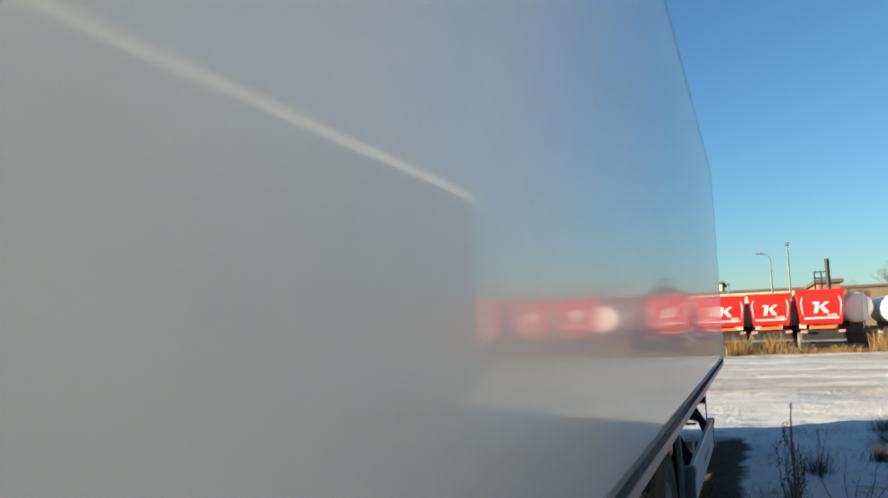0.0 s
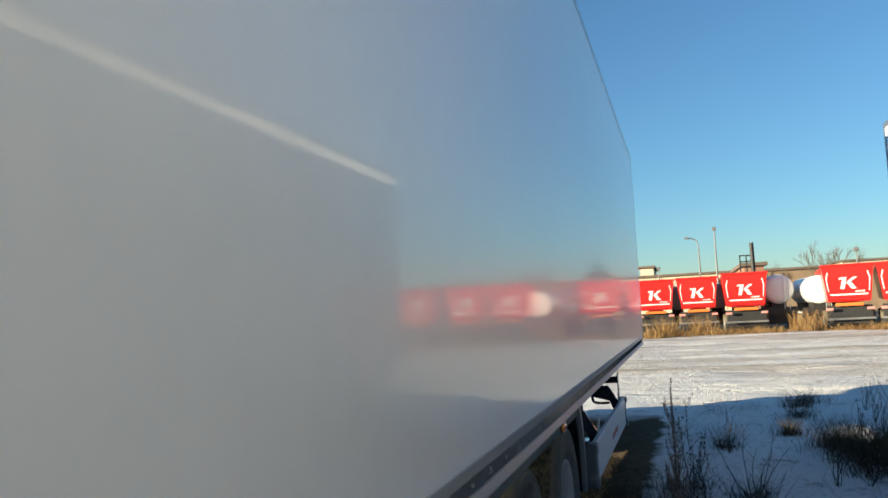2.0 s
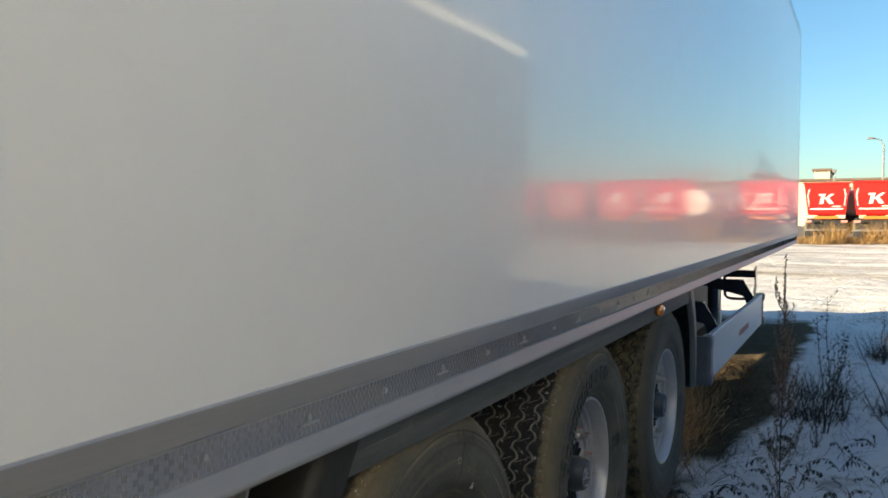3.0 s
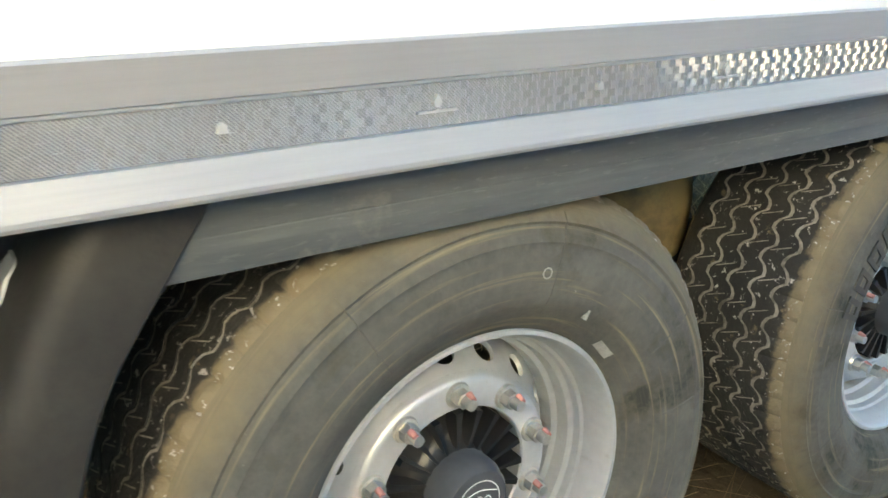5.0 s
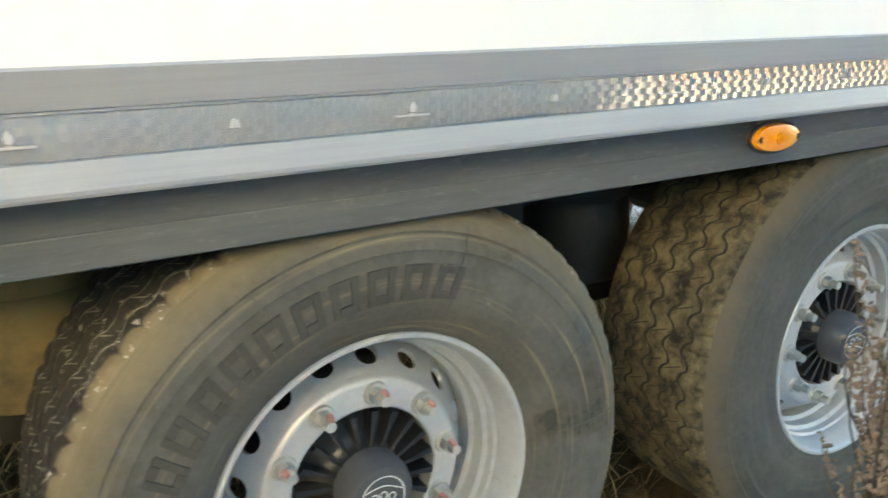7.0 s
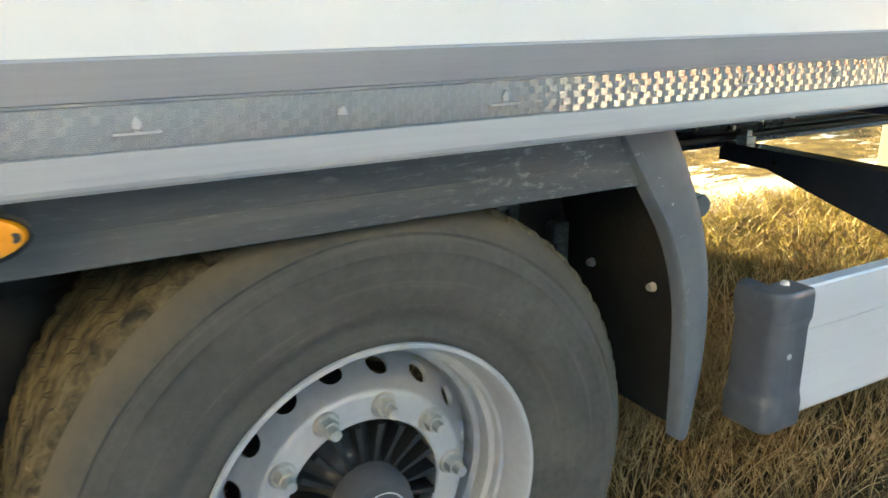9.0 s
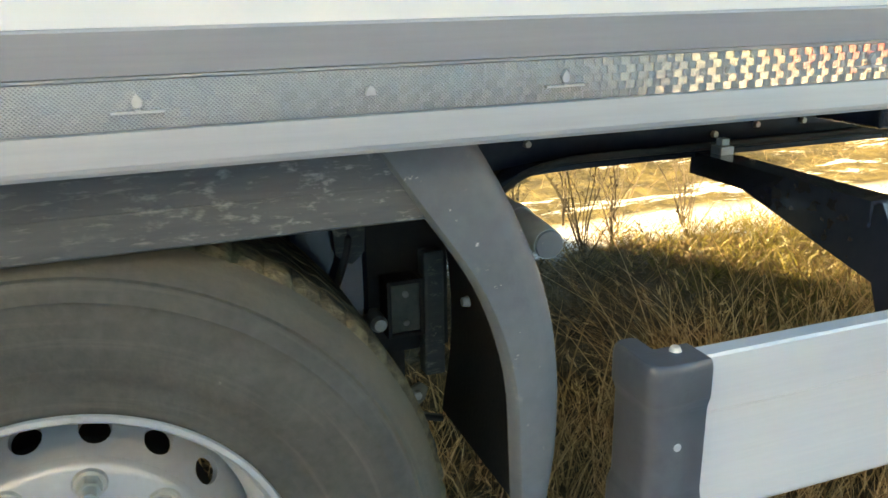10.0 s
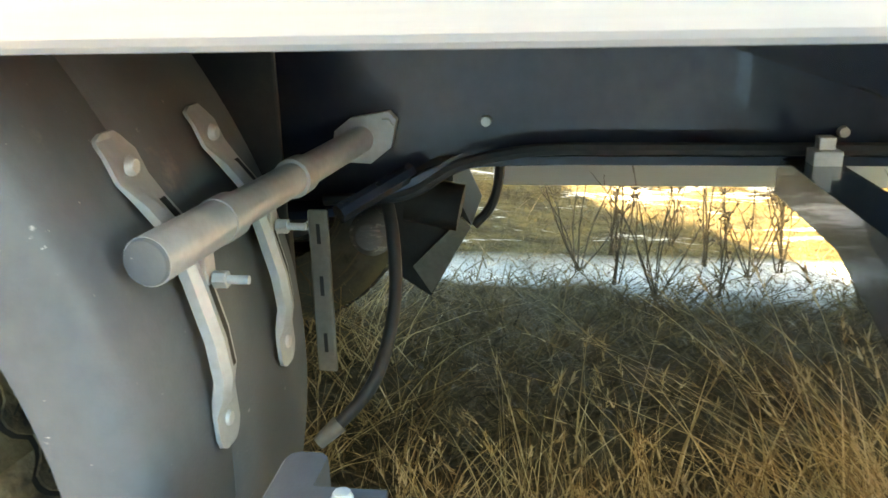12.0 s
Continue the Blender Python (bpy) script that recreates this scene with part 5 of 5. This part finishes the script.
def tanker_proto():
    t = thing("tank_trailer", (0, 0, 0), "white cylindrical tank semi-trailer parked behind the tippers", "trailer", "white tankers")
    bm = B()
    n = 40
    prof = [(0.0, 0.0), (0.60, 0.02), (0.84, 0.06), (0.93, 0.14), (0.95, 0.24), (0.95, 8.0), (0.7, 8.4), (0.0, 8.5)]
    rings = [[bm.verts.new((x, r * math.cos(k * math.tau / n), 2.62 + r * math.sin(k * math.tau / n))) for k in range(n)] for r, x in prof[1:-1]]
    for a, b in zip(rings, rings[1:]):
        for k in range(n):
            bm.faces.new((a[k], a[(k + 1) % n], b[(k + 1) % n], b[k]))
    bm.faces.new(rings[0])
    bm.faces.new(rings[-1])
    part("tank", bm, TANK, t, smooth=True)
    part("tank_band", lathe(B(), [(0.965, 1.2), (0.965, 1.35)], 40), GALV, t).matrix_local = Matrix.Translation((0, 0, 2.62)) @ Matrix.Rotation(radians(-90), 4, "Z")
    part("frame", box(B(), 0.3, 8.2, -0.45, 0.45, 1.0, 1.9), BLACK, t)
    part("rear_ladder", box(B(), -0.06, -0.02, -0.62, -0.58, 1.3, 3.3), GALV, t)
    part("rear_ladder", box(B(), -0.06, -0.02, -0.32, -0.28, 1.3, 3.45), GALV, t)
    part("wheel_screen", box(B(), 0.45, 0.6, -1.15, 1.15, 0.35, 1.3, 0.03), BLACK, t)
    part("rear_panel", box(B(), 0.1, 0.25, -1.1, 1.1, 1.0, 1.45, 0.02), BLACK, t)
    for s in (-1, 1):
        part("mudwing", box(B(), 0.5, 4.2, s * 0.95 - 0.27, s * 0.95 + 0.27, 1.10, 1.16), TANK, t)
        for x in (1.1, 2.41, 3.72):
            part("tyre", tube(B(), (x, s * 0.85, 0.52), (x, s * 1.24, 0.52), 0.52, n=24), RUBBER, t, smooth=True)
    return t


tanker = tanker_proto()
tanker.matrix_basis = pose(50.2, -6.30, 0) @ Matrix.Scale(0.93, 4)
for x, y in ((48.4, -8.32), (56.5, -0.35), (55.5, -3.05)):
    copy_thing(tanker, pose(x, y, 0) @ Matrix.Scale(0.93, 4))


def shed(name, x, y0, y1, top, mat, label, windows=True):
    b = thing(name, (x, (y0 + y1) / 2, 0), label, "building")
    w, half = y1 - y0, (y1 - y0) / 2
    part("wall", box(B(), 0, 14, -half, half, 0, top - 0.3), mat, b)
    part("roof", box(B(), -0.4, 14.4, -half - 0.3, half + 0.3, top - 0.3, top), ROOF, b)
    if windows:
        k = int(w / 3.2)
        for i in range(k):
            y = -half + (i + 0.5) * w / k
            f = part("window", box(B(), -0.06, -0.01, y - 0.95, y + 0.95, top - 2.6, top - 1.0), WALL, b)
            part("pane", box(B(), -0.08, -0.06, y - 0.82, y - 0.03, top - 2.5, top - 1.1), PANE, f)
            part("pane", box(B(), -0.08, -0.06, y + 0.03, y + 0.82, top - 2.5, top - 1.1), PANE, f)
    return b


shed("factory_building", 118, -10.5, 46, 6.3, WALL, "long pale plastered factory building with a row of windows")
shed("rooftop_house", 121, 3.0, 4.9, 7.8, WALL, "small pale plant house standing on the factory roof line", False)
shed("timber_shed", 112, -60, -11.2, 6.0, BROWN, "long low brown boarded shed with dark roof", False)
shed("brick_hut", 76, -8.0, -6.3, 5.3, surface("brown_brick", (0.20, 0.10, 0.07), (0.30, 0.16, 0.11), 0.9, scale=2, fine=14), "small brown brick boiler hut", False)
shed("far_hall", 130, -75, -24, 7.3, WALL, "pale flat-roofed hall beyond the boarded shed", False)


def pole(name, x, y, h, label, arm=0.0):
    p = thing(name, (x, y, 0), label, "lamp post" if arm else "post")
    part("post", tube(B(), (0, 0, 0), (0, 0, h), 0.10, 0.05, 12), POST, p, smooth=True)
    if arm:
        pts = curve_pts([(0, 0, h - 0.1), (0, arm * 0.25, h + 0.35), (0, arm, h + 0.55)], 6)
        part("arm", sweep(B(), pts, 0.045, 8), POST, p, smooth=True)
        part("lamp_head", box(B(), -0.14, 0.14, *sorted((arm, arm * 1.6)), h + 0.48, h + 0.64, 0.03), POST, p)
    else:
        part("top_box", box(B(), -0.16, 0.16, -0.16, 0.16, h, h + 0.3, 0.03), POST, p)
    return p


pole("street_lamp", 70, -2.35, 6.9, "grey street lamp with a curved arm", 0.7)
pole("tall_post", 70.6, -3.75, 8.0, "tall grey post with a small box on top")
pole("short_post", 80, 1.3, 5.3, "grey post with a box on top")
pole("dark_post", 62, -13.0, 5.0, "dark yard post by the shed")
pole("dark_post", 64, -17.6, 5.0, "dark yard post by the shed")
mast = thing("chimney_mast", (70, -6.6, 0), "black chimney pipe with a ladder cage", "chimney")
part("pipe", tube(B(), (0, 0, 0), (0, 0, 6.7), 0.17, n=14), BLACK, mast, smooth=True)
for z in (4.6, 5.1, 5.6):
    part("cage_rung", box(B(), -0.05, 0.05, 0.1, 1.0, z, z + 0.1), BLACK, mast)
for y in (0.5, 1.0):
    part("cage_rail", box(B(), -0.05, 0.05, y - 0.05, y + 0.05, 3.8, 5.7), BLACK, mast)


def bare_tree(x, y, h, seed):
    rng = random.Random(seed)
    t = thing("bare_tree", (x, y, 0), "leafless tree with fine upright branches", "tree", "bare trees")
    part("trunk", tube(B(), (0, 0, 0), (0, 0, h * 0.45), 0.14, 0.07, 8), BARK, t, smooth=True)
    bm = B()

    def grow(p, d, length, r, depth):
        q = p + d * length
        tube(bm, p, q, r, r * 0.55, 4, False)
        if depth:
            for _ in range(rng.choice((3, 4))):
                nd = (d + Vector((rng.uniform(-1, 1), rng.uniform(-1, 1), rng.uniform(-0.1, 0.8))) * 0.62).normalized()
                grow(p + d * length * rng.uniform(0.5, 1), nd, length * rng.uniform(0.5, 0.75), r * 0.55, depth - 1)
    for k in range(5):
        a = k * 1.256 + rng.uniform(-0.4, 0.4)
        grow(Vector((0, 0, h * rng.uniform(0.2, 0.45))), Vector((0.45 * math.cos(a), 0.45 * math.sin(a), 1)).normalized(), h * 0.28, 0.05, 3)
    tagged(part("branch", bm, BARK, t), kind="stuff")
    return t


for i, (x, y, h) in enumerate(((92, -9.4, 6.2), (92, -11.2, 5.6), (95, -15.2, 8.2), (95, -17.0, 8.6), (96, -19.0, 7.6), (88, 2.2, 5.6), (97, -24.0, 7.0))):
    bare_tree(x, y, h, i)


# ---- dry grass ----
def blades(name, places, low, high, width, lean, mat, label, seed, segs=3, plumed=0.0, way=None):
    """Bent, tapering blades of dead grass; each has its own lean and bend."""
    rng = random.Random(seed)
    verts, faces = [], []
    for x, y, z in places:
        h, a = rng.uniform(low, high), rng.uniform(0, math.tau)
        b = a + rng.uniform(-0.6, 0.6) if way is None else way + rng.gauss(0, 0.4)
        l0, bend = rng.uniform(0, lean), rng.uniform(0, lean * 1.6)
        w = width * rng.uniform(0.6, 1.3)
        side = Vector((-math.sin(a + 1.3), math.cos(a + 1.3), 0))
        i = len(verts)
        for s in range(segs + 1):
            u = s / segs
            off = h * (l0 * u + bend * u * u)
            c = Vector((x + math.cos(b) * off, y + math.sin(b) * off, z + h * u * (1 - 0.35 * bend * u)))
            ww = w * (1 - 0.85 * u)
            verts += [tuple(c - side * ww), tuple(c + side * ww)]
        for s in range(segs):
            j = i + 2 * s
            faces.append((j, j + 1, j + 3, j + 2))
        if rng.random() < plumed:
            top, back = Vector(verts[-1]), Vector(verts[-3])
            for _ in range(14):
                p = top.lerp(back, rng.uniform(0, 0.55))
                d = (top - back).normalized() * rng.uniform(0.014, 0.032) + Vector((rng.gauss(0, 0.009), rng.gauss(0, 0.009), rng.gauss(0, 0.004)))
                s = Vector((rng.gauss(0, 0.0016), rng.gauss(0, 0.0016), 0.0005))
                j = len(verts)
                verts += [tuple(p - s), tuple(p + s), tuple(p + d)]
                faces.append((j, j + 1, j + 2))
    me = bpy.data.meshes.new(name)
    me.from_pydata(verts, [], faces)
    me.materials.append(mat)
    return tagged(new(name, me), label, "grass", kind="stuff")


rng = random.Random(4)


def clumps(x0, x1, y0, y1, count, per, r, keep=lambda x, y: True, z=-0.04):
    out = []
    while count:
        cx, cy = rng.uniform(x0, x1), rng.uniform(y0, y1)
        count -= 1
        if not keep(cx, cy):
            continue
        for _ in range(rng.randint(per // 2, per)):
            out.append((cx + rng.gauss(0, r), cy + rng.gauss(0, r), z))
    return out


clear = lambda x, y: all(abs(x - a) > 0.40 or not 0.0 < y < 0.52 for a in AXLES) and y < 2.85 + 0.3 * math.sin(x * 3)
blades("dry_grass", clumps(3.2, 5.6, 0.25, 1.35, 120, 16, 0.07, clear), 0.12, 0.40, 0.0029, 0.3, STRAW, "tall straw-coloured dead grass below the trailer", 1, 4, 0.4)
blades("matted_grass", clumps(3.2, 5.3, 1.2, 2.8, 230, 16, 0.09, clear), 0.05, 0.15, 0.005, 1.1, TURF, "low brown dead grass below the trailer", 15, 3, 0.1)
blades("matted_grass", clumps(5.2, 7.5, 1.2, 2.8, 190, 20, 0.07, clear), 0.05, 0.15, 0.003, 0.8, TURF, "low straw-coloured dead grass below the trailer", 16, 3, 0.1)
blades("dry_grass", clumps(3.3, 7.0, -0.2, 0.3, 110, 16, 0.06, clear), 0.05, 0.16, 0.0032, 0.9, DARKWEED, "low dark dead grass along the side guard", 2)
blades("dry_grass", clumps(-0.9, 3.2, 0.1, 2.6, 330, 20, 0.07, clear), 0.08, 0.36, 0.003, 0.8, STRAW, "dead grass between the wheels", 3)
blades("matted_grass", [(rng.uniform(-1, 7.5), rng.uniform(-0.1, 2.9), -0.03) for _ in range(16000)], 0.04, 0.13, 0.0048, 1.9, TURF, "matted brown grass on the earth below the trailer", 5, 2)
blades("matted_grass", [p for p in clumps(2.5, 7.5, 2.3, 3.0, 240, 18, 0.08)], 0.04, 0.12, 0.004, 0.9, TURF, "low greenish dead grass at the edge of the snow", 6, 2)
blades("dry_grass", clumps(4.0, 5.4, 0.4, 1.25, 26, 22, 0.07), 0.25, 0.52, 0.0046, 0.3, STRAW, "tall pale straw tuft below the trailer", 12, 4, 0.3)
blades("dry_grass", [(4.36 + rng.gauss(0, 0.09), 0.98 + rng.gauss(0, 0.10), -0.04) for _ in range(150)], 0.25, 0.72, 0.0036, 0.55, STRAW, "thick golden straw tuft fanning out below the trailer", 14, 5, 0.5, 2.9)
blades("dry_grass", clumps(3.25, 4.6, 0.12, 1.0, 130, 18, 0.06, clear), 0.10, 0.34, 0.0028, 0.42, STRAW, "pale straw with dry seed heads below the trailer", 18, 4, 0.5)
blades("meadow_grass", clumps(4.9, 7.4, 0.95, 2.75, 480, 16, 0.06), 0.05, 0.20, 0.0034, 0.8, MEADOW, "yellow-green tufts of grass at the sunny edge", 25, 3)
blades("verge_grass", clumps(43.4, 48.3, -27, 9, 1300, 15, 0.20, lambda x, y: math.sin(y * 1.1) + math.sin(y * 0.43 + 1) + math.sin(x * 2.3 + y * 0.7) > -0.6), 0.12, 0.55, 0.020, 0.5, VERGE, "rank straw-coloured grass along the row of tippers", 7, 2)
blades("verge_grass", clumps(44.5, 48.2, -27, 9, 420, 22, 0.16, lambda x, y: math.sin(y * 2.4) + math.sin(y * 0.9 + 2) > 0.55), 0.5, 1.35, 0.020, 0.3, VERGE, "tall brown weeds standing between the tippers", 17, 2, 0.3)
blades("snow_stubble", clumps(3.4, 13, -4.6, -0.25, 520, 12, 0.09), 0.03, 0.19, 0.0028, 1.1, TURF, "short dead stubble poking through the snow", 8, 2)
blades("snow_stubble", clumps(2.0, 12, 3.1, 8.5, 420, 16, 0.12), 0.03, 0.20, 0.003, 1.0, TURF, "short dead stubble poking through the snow", 9, 2)

blades("snow_stubble", clumps(6.3, 8.4, -3.0, -2.15, 120, 46, 0.12), 0.12, 0.50, 0.0032, 0.5, DARKWEED, "dense dark tangle of dead weeds in the snow", 20, 3)
blades("snow_stubble", clumps(2.3, 7.0, -1.15, -0.1, 80, 12, 0.07), 0.03, 0.16, 0.003, 1.0, DARKWEED, "dark dead stubble in the snow along the trailer", 21, 2)
blades("snow_stubble", clumps(3.3, 12, -4.4, -0.3, 480, 7, 0.05), 0.02, 0.10, 0.0034, 1.5, DARKWEED, "small dark stubs poking through the snow", 22, 2)
for k, (x, y, size) in enumerate(((12.4, -2.55, 0.16), (11.9, -2.35, 0.12), (10.6, -2.2, 0.10), (7.9, -1.05, 0.09), (5.6, -0.55, 0.15), (4.9, -0.5, 0.12), (5.2, -1.15, 0.10), (9.2, -1.9, 0.08))):
    blades("snow_stubble", [(x + rng.gauss(0, size), y + rng.gauss(0, size), -0.03) for _ in range(260)], 0.08, 0.38, 0.0032, 0.45, DARKWEED, "dark clump of dead weeds in the snow", 40 + k, 3)


# ---- dead leafy stalks ----
def leafy_proto(seed):
    """A collapsed stalk with limp, curled, drooping leaves."""
    r = random.Random(seed)
    w = thing("dead_leafy_stalk", (0, 0, 0), "collapsed dead stalk with limp curled brown leaves", "weed", "dead leafy stalks")
    st, lf = B(), B()
    for _ in range(3):
        a, reach = r.uniform(0, math.tau), r.uniform(0.2, 0.42)
        pts = curve_pts([(0, 0, 0), (math.cos(a) * reach * 0.4, math.sin(a) * reach * 0.4, r.uniform(0.08, 0.2)), (math.cos(a) * reach, math.sin(a) * reach, r.uniform(0.03, 0.16))], 5)
        sweep(st, pts, 0.0028, 5)
        for p in pts[3:]:
            for _ in range(r.randint(1, 3)):
                b, ln, wd = r.uniform(0, math.tau), r.uniform(0.035, 0.08), r.uniform(0.006, 0.013)
                d, s = Vector((math.cos(b) * 0.5, math.sin(b) * 0.5, -0.85)), Vector((-math.sin(b), math.cos(b), 0))
                top = p + Vector((0, 0, r.uniform(0, 0.01)))
                row = [lf.verts.new(top)]
                mid = top + d * ln * 0.5
                tri_l, tri_r, keel = lf.verts.new(mid + s * wd), lf.verts.new(mid - s * wd), lf.verts.new(mid + Vector((d.x, d.y, 0.3)) * wd * 0.7)
                tipv = lf.verts.new(top + d * ln + s * r.uniform(-0.01, 0.01))
                for f in ((row[0], tri_l, keel), (row[0], keel, tri_r), (tri_l, tipv, keel), (keel, tipv, tri_r)):
                    lf.faces.new(f)
    tagged(part("stalk", st, STEM, w), kind="stuff")
    tagged(part("leaf", lf, STEM, w), kind="stuff")
    return w


leafy = [leafy_proto(31 + k) for k in range(3)]
spots = [(1.95, -0.08), (2.2, -0.22), (2.35, 0.0), (2.6, -0.25), (1.8, -0.3), (2.9, -0.42), (3.2, -0.55), (2.45, -0.5), (3.6, -0.75), (3.9, -0.5), (4.3, -0.95), (5.0, -0.7), (2.05, -0.5), (4.8, -1.5), (3.4, -0.95), (1.75, -0.15), (2.1, -0.35), (2.5, -0.3), (2.75, -0.15), (3.05, -0.3), (2.3, -0.65), (2.8, -0.75), (3.1, -0.8), (1.9, -0.55), (3.7, -0.35), (4.1, -0.75), (3.3, -0.4)]
for k, (x, y) in enumerate(spots):
    m = pose(x, y, 0.0, 0, 0, rng.uniform(0, 360)) @ Matrix.Scale(rng.uniform(0.55, 0.85), 4)
    if k < 3:
        leafy[k].matrix_basis = m
    else:
        copy_thing(leafy[k % 3], m)


# ---- dead weeds ----
def weed_proto(h, stems, spread, seed, seeds=1.0, mat=STEM, head=SEED):
    r = random.Random(seed)
    w = thing("dry_weed", (0, 0, -0.03), "dead brown weed with branching stems and dry seed heads", "weed", "dead weeds")
    st, hd = B(), B()

    def heads(p, q):
        d = q - p
        k = int(d.length / 0.016 * seeds)
        for i in range(k):
            c = p + d * ((i + 0.5) / k) + Vector((r.gauss(0, 0.007), r.gauss(0, 0.007), r.gauss(0, 0.004)))
            s = r.uniform(0.004, 0.0085)
            m = Matrix.LocRotScale(c, Euler((r.uniform(0, 3), r.uniform(0, 3), 0)), (s, s * 0.7, s * 1.2))
            bmesh.ops.create_icosphere(hd, subdivisions=1, radius=1, matrix=m)
    for k in range(stems):
        a = r.uniform(0, math.tau)
        top = Vector((math.cos(a) * spread * r.uniform(0.2, 1), math.sin(a) * spread * r.uniform(0.2, 1), h * r.uniform(0.62, 1.0)))
        if k == 0:
            top = Vector((0.02, 0.0, h))
        pts = curve_pts([(r.gauss(0, 0.01), r.gauss(0, 0.01), 0), top * 0.35 + Vector((r.gauss(0, 0.02), r.gauss(0, 0.02), 0)), top * 0.7 + Vector((r.gauss(0, 0.025), r.gauss(0, 0.025), 0)), top], 4)
        sweep(st, pts, [0.0042 * (1 - 0.75 * i / len(pts)) for i in range(len(pts))], 5)
        for i in range(3, len(pts)):
            if r.random() < 0.75:
                p = pts[i - 1]
                b = r.uniform(0, math.tau)
                q = p + Vector((math.cos(b) * 0.07, math.sin(b) * 0.07, r.uniform(0.05, 0.14))) * r.uniform(0.5, 1.1) * h
                sweep(st, curve_pts([p, (p + q) / 2 + Vector((0, 0, -0.01)), q], 2), [0.0022, 0.0020, 0.0016, 0.0012, 0.001], 4)
                if seeds:
                    heads(p.lerp(q, 0.35), q)
        if seeds:
            heads(pts[-5], pts[-1])
    tagged(part("stem", st, mat, w), kind="stuff")
    if seeds:
        tagged(part("seed_head", hd, head, w), kind="stuff")
    else:
        hd.free()
    return w


def plume(h, seed):
    """A tall weed: one leading stem and many steep side shoots, thick with small dry buds."""
    r = random.Random(seed)
    w = thing("dry_weed", (0, 0, -0.03), "tall dead brown weed with dense seed heads beside the wheels", "weed", "dead weeds")
    st, hd = B(), B()

    def buds(p, q, step, size):
        d = q - p
        k = max(2, int(d.length / step))
        for i in range(k):
            s = size * r.uniform(0.6, 1.3)
            c = p + d * ((i + 0.5) / k) + Vector((r.gauss(0, size), r.gauss(0, size), r.gauss(0, 0.002)))
            bmesh.ops.create_icosphere(hd, subdivisions=1, radius=1, matrix=Matrix.LocRotScale(c, Euler((r.uniform(0, 3), r.uniform(0, 3), 0)), (s, s * 0.6, s * 1.5)))
    lead = curve_pts([(0, 0, 0), (0.012, 0.01, h * 0.4), (0.0, 0.0, h * 0.7), (-0.015, 0.0, h * 0.9), (-0.07, -0.01, h)], 8)
    sweep(st, lead, [0.0036 * (1 - 0.8 * i / len(lead)) for i in range(len(lead))], 6)
    for p, q in zip(lead[14:], lead[15:]):
        buds(p, q, 0.0042, 0.0034)
    for k in range(48):
        foot = r.uniform(0.25, 0.88) * h
        low = 1 - foot / h
        a, reach, up = r.uniform(0, math.tau), r.uniform(0.008, 0.022) + 0.12 * low * r.uniform(0.2, 1.3), r.uniform(0.10, 0.24) * (0.55 + 0.6 * low)
        p = min(lead, key=lambda v: abs(v.z - foot))
        q = Vector((p.x + math.cos(a) * reach, p.y + math.sin(a) * reach, p.z + up))
        m = p.lerp(q, 0.5) + Vector((math.cos(a) * 0.012, math.sin(a) * 0.012, -0.008))
        pts = curve_pts([p, m, q], 3)
        sweep(st, pts, [0.0014, 0.0013, 0.0012, 0.0011, 0.001, 0.0008, 0.0006], 4)
        buds(pts[1], pts[-1], 0.0042, 0.0030)
    tagged(part("stem", st, STEM, w), kind="stuff")
    tagged(part("seed_head", hd, SEED, w), kind="stuff")
    return w


tall = plume(1.43, 11)
tall.matrix_basis = pose(1.53, -0.59, -0.03)
dark_a = weed_proto(0.95, 4, 0.20, 21, 0.5, STEM, STEM)
dark_b = weed_proto(0.60, 5, 0.26, 22, 0.45, STEM, STEM)
dark_c = weed_proto(0.75, 7, 0.45, 23, 0.0, STEM, STEM)
dark_a.matrix_basis = pose(4.5, -0.64, -0.03) @ Matrix.Scale(1.05, 4)
dark_b.matrix_basis = pose(7.5, -1.06, -0.03)
dark_c.matrix_basis = pose(4.62, -1.08, -0.03)
for proto, spots in ((dark_a, ((10.2, -3.6), (4.3, 3.0), (5.0, 3.1), (3.9, 2.75))),
                     (dark_b, ((9.6, -3.3), (9.2, -3.0), (9.5, -3.9), (10.1, -3.1), (10.4, -4.2), (9.0, -4.1), (5.8, -1.9), (7.3, -2.4), (4.9, -0.75), (10.4, -3.9), (9.9, -4.3), (11.2, -3.2), (10.9, -4.4), (5.6, -0.65), (4.1, -0.6), (4.6, 2.9), (5.6, 2.8), (4.2, 3.3), (4.3, 2.65), (5.05, 2.65), (3.9, 3.15))),
                     (dark_c, ((5.9, -2.2), (10.1, -3.4), (10.6, -3.7), (9.7, -4.0), (8.3, -3.6), (4.9, 2.7), (4.05, 2.6), (4.45, 2.85), (4.8, 2.5), (5.25, 2.9), (5.5, 2.6), (3.75, 2.9), (0.72, 0.75)))):
    for x, y in spots:
        copy_thing(proto, pose(x, y, -0.03, 0, 0, rng.uniform(0, 360)) @ Matrix.Scale(rng.uniform(0.75, 1.1), 4))
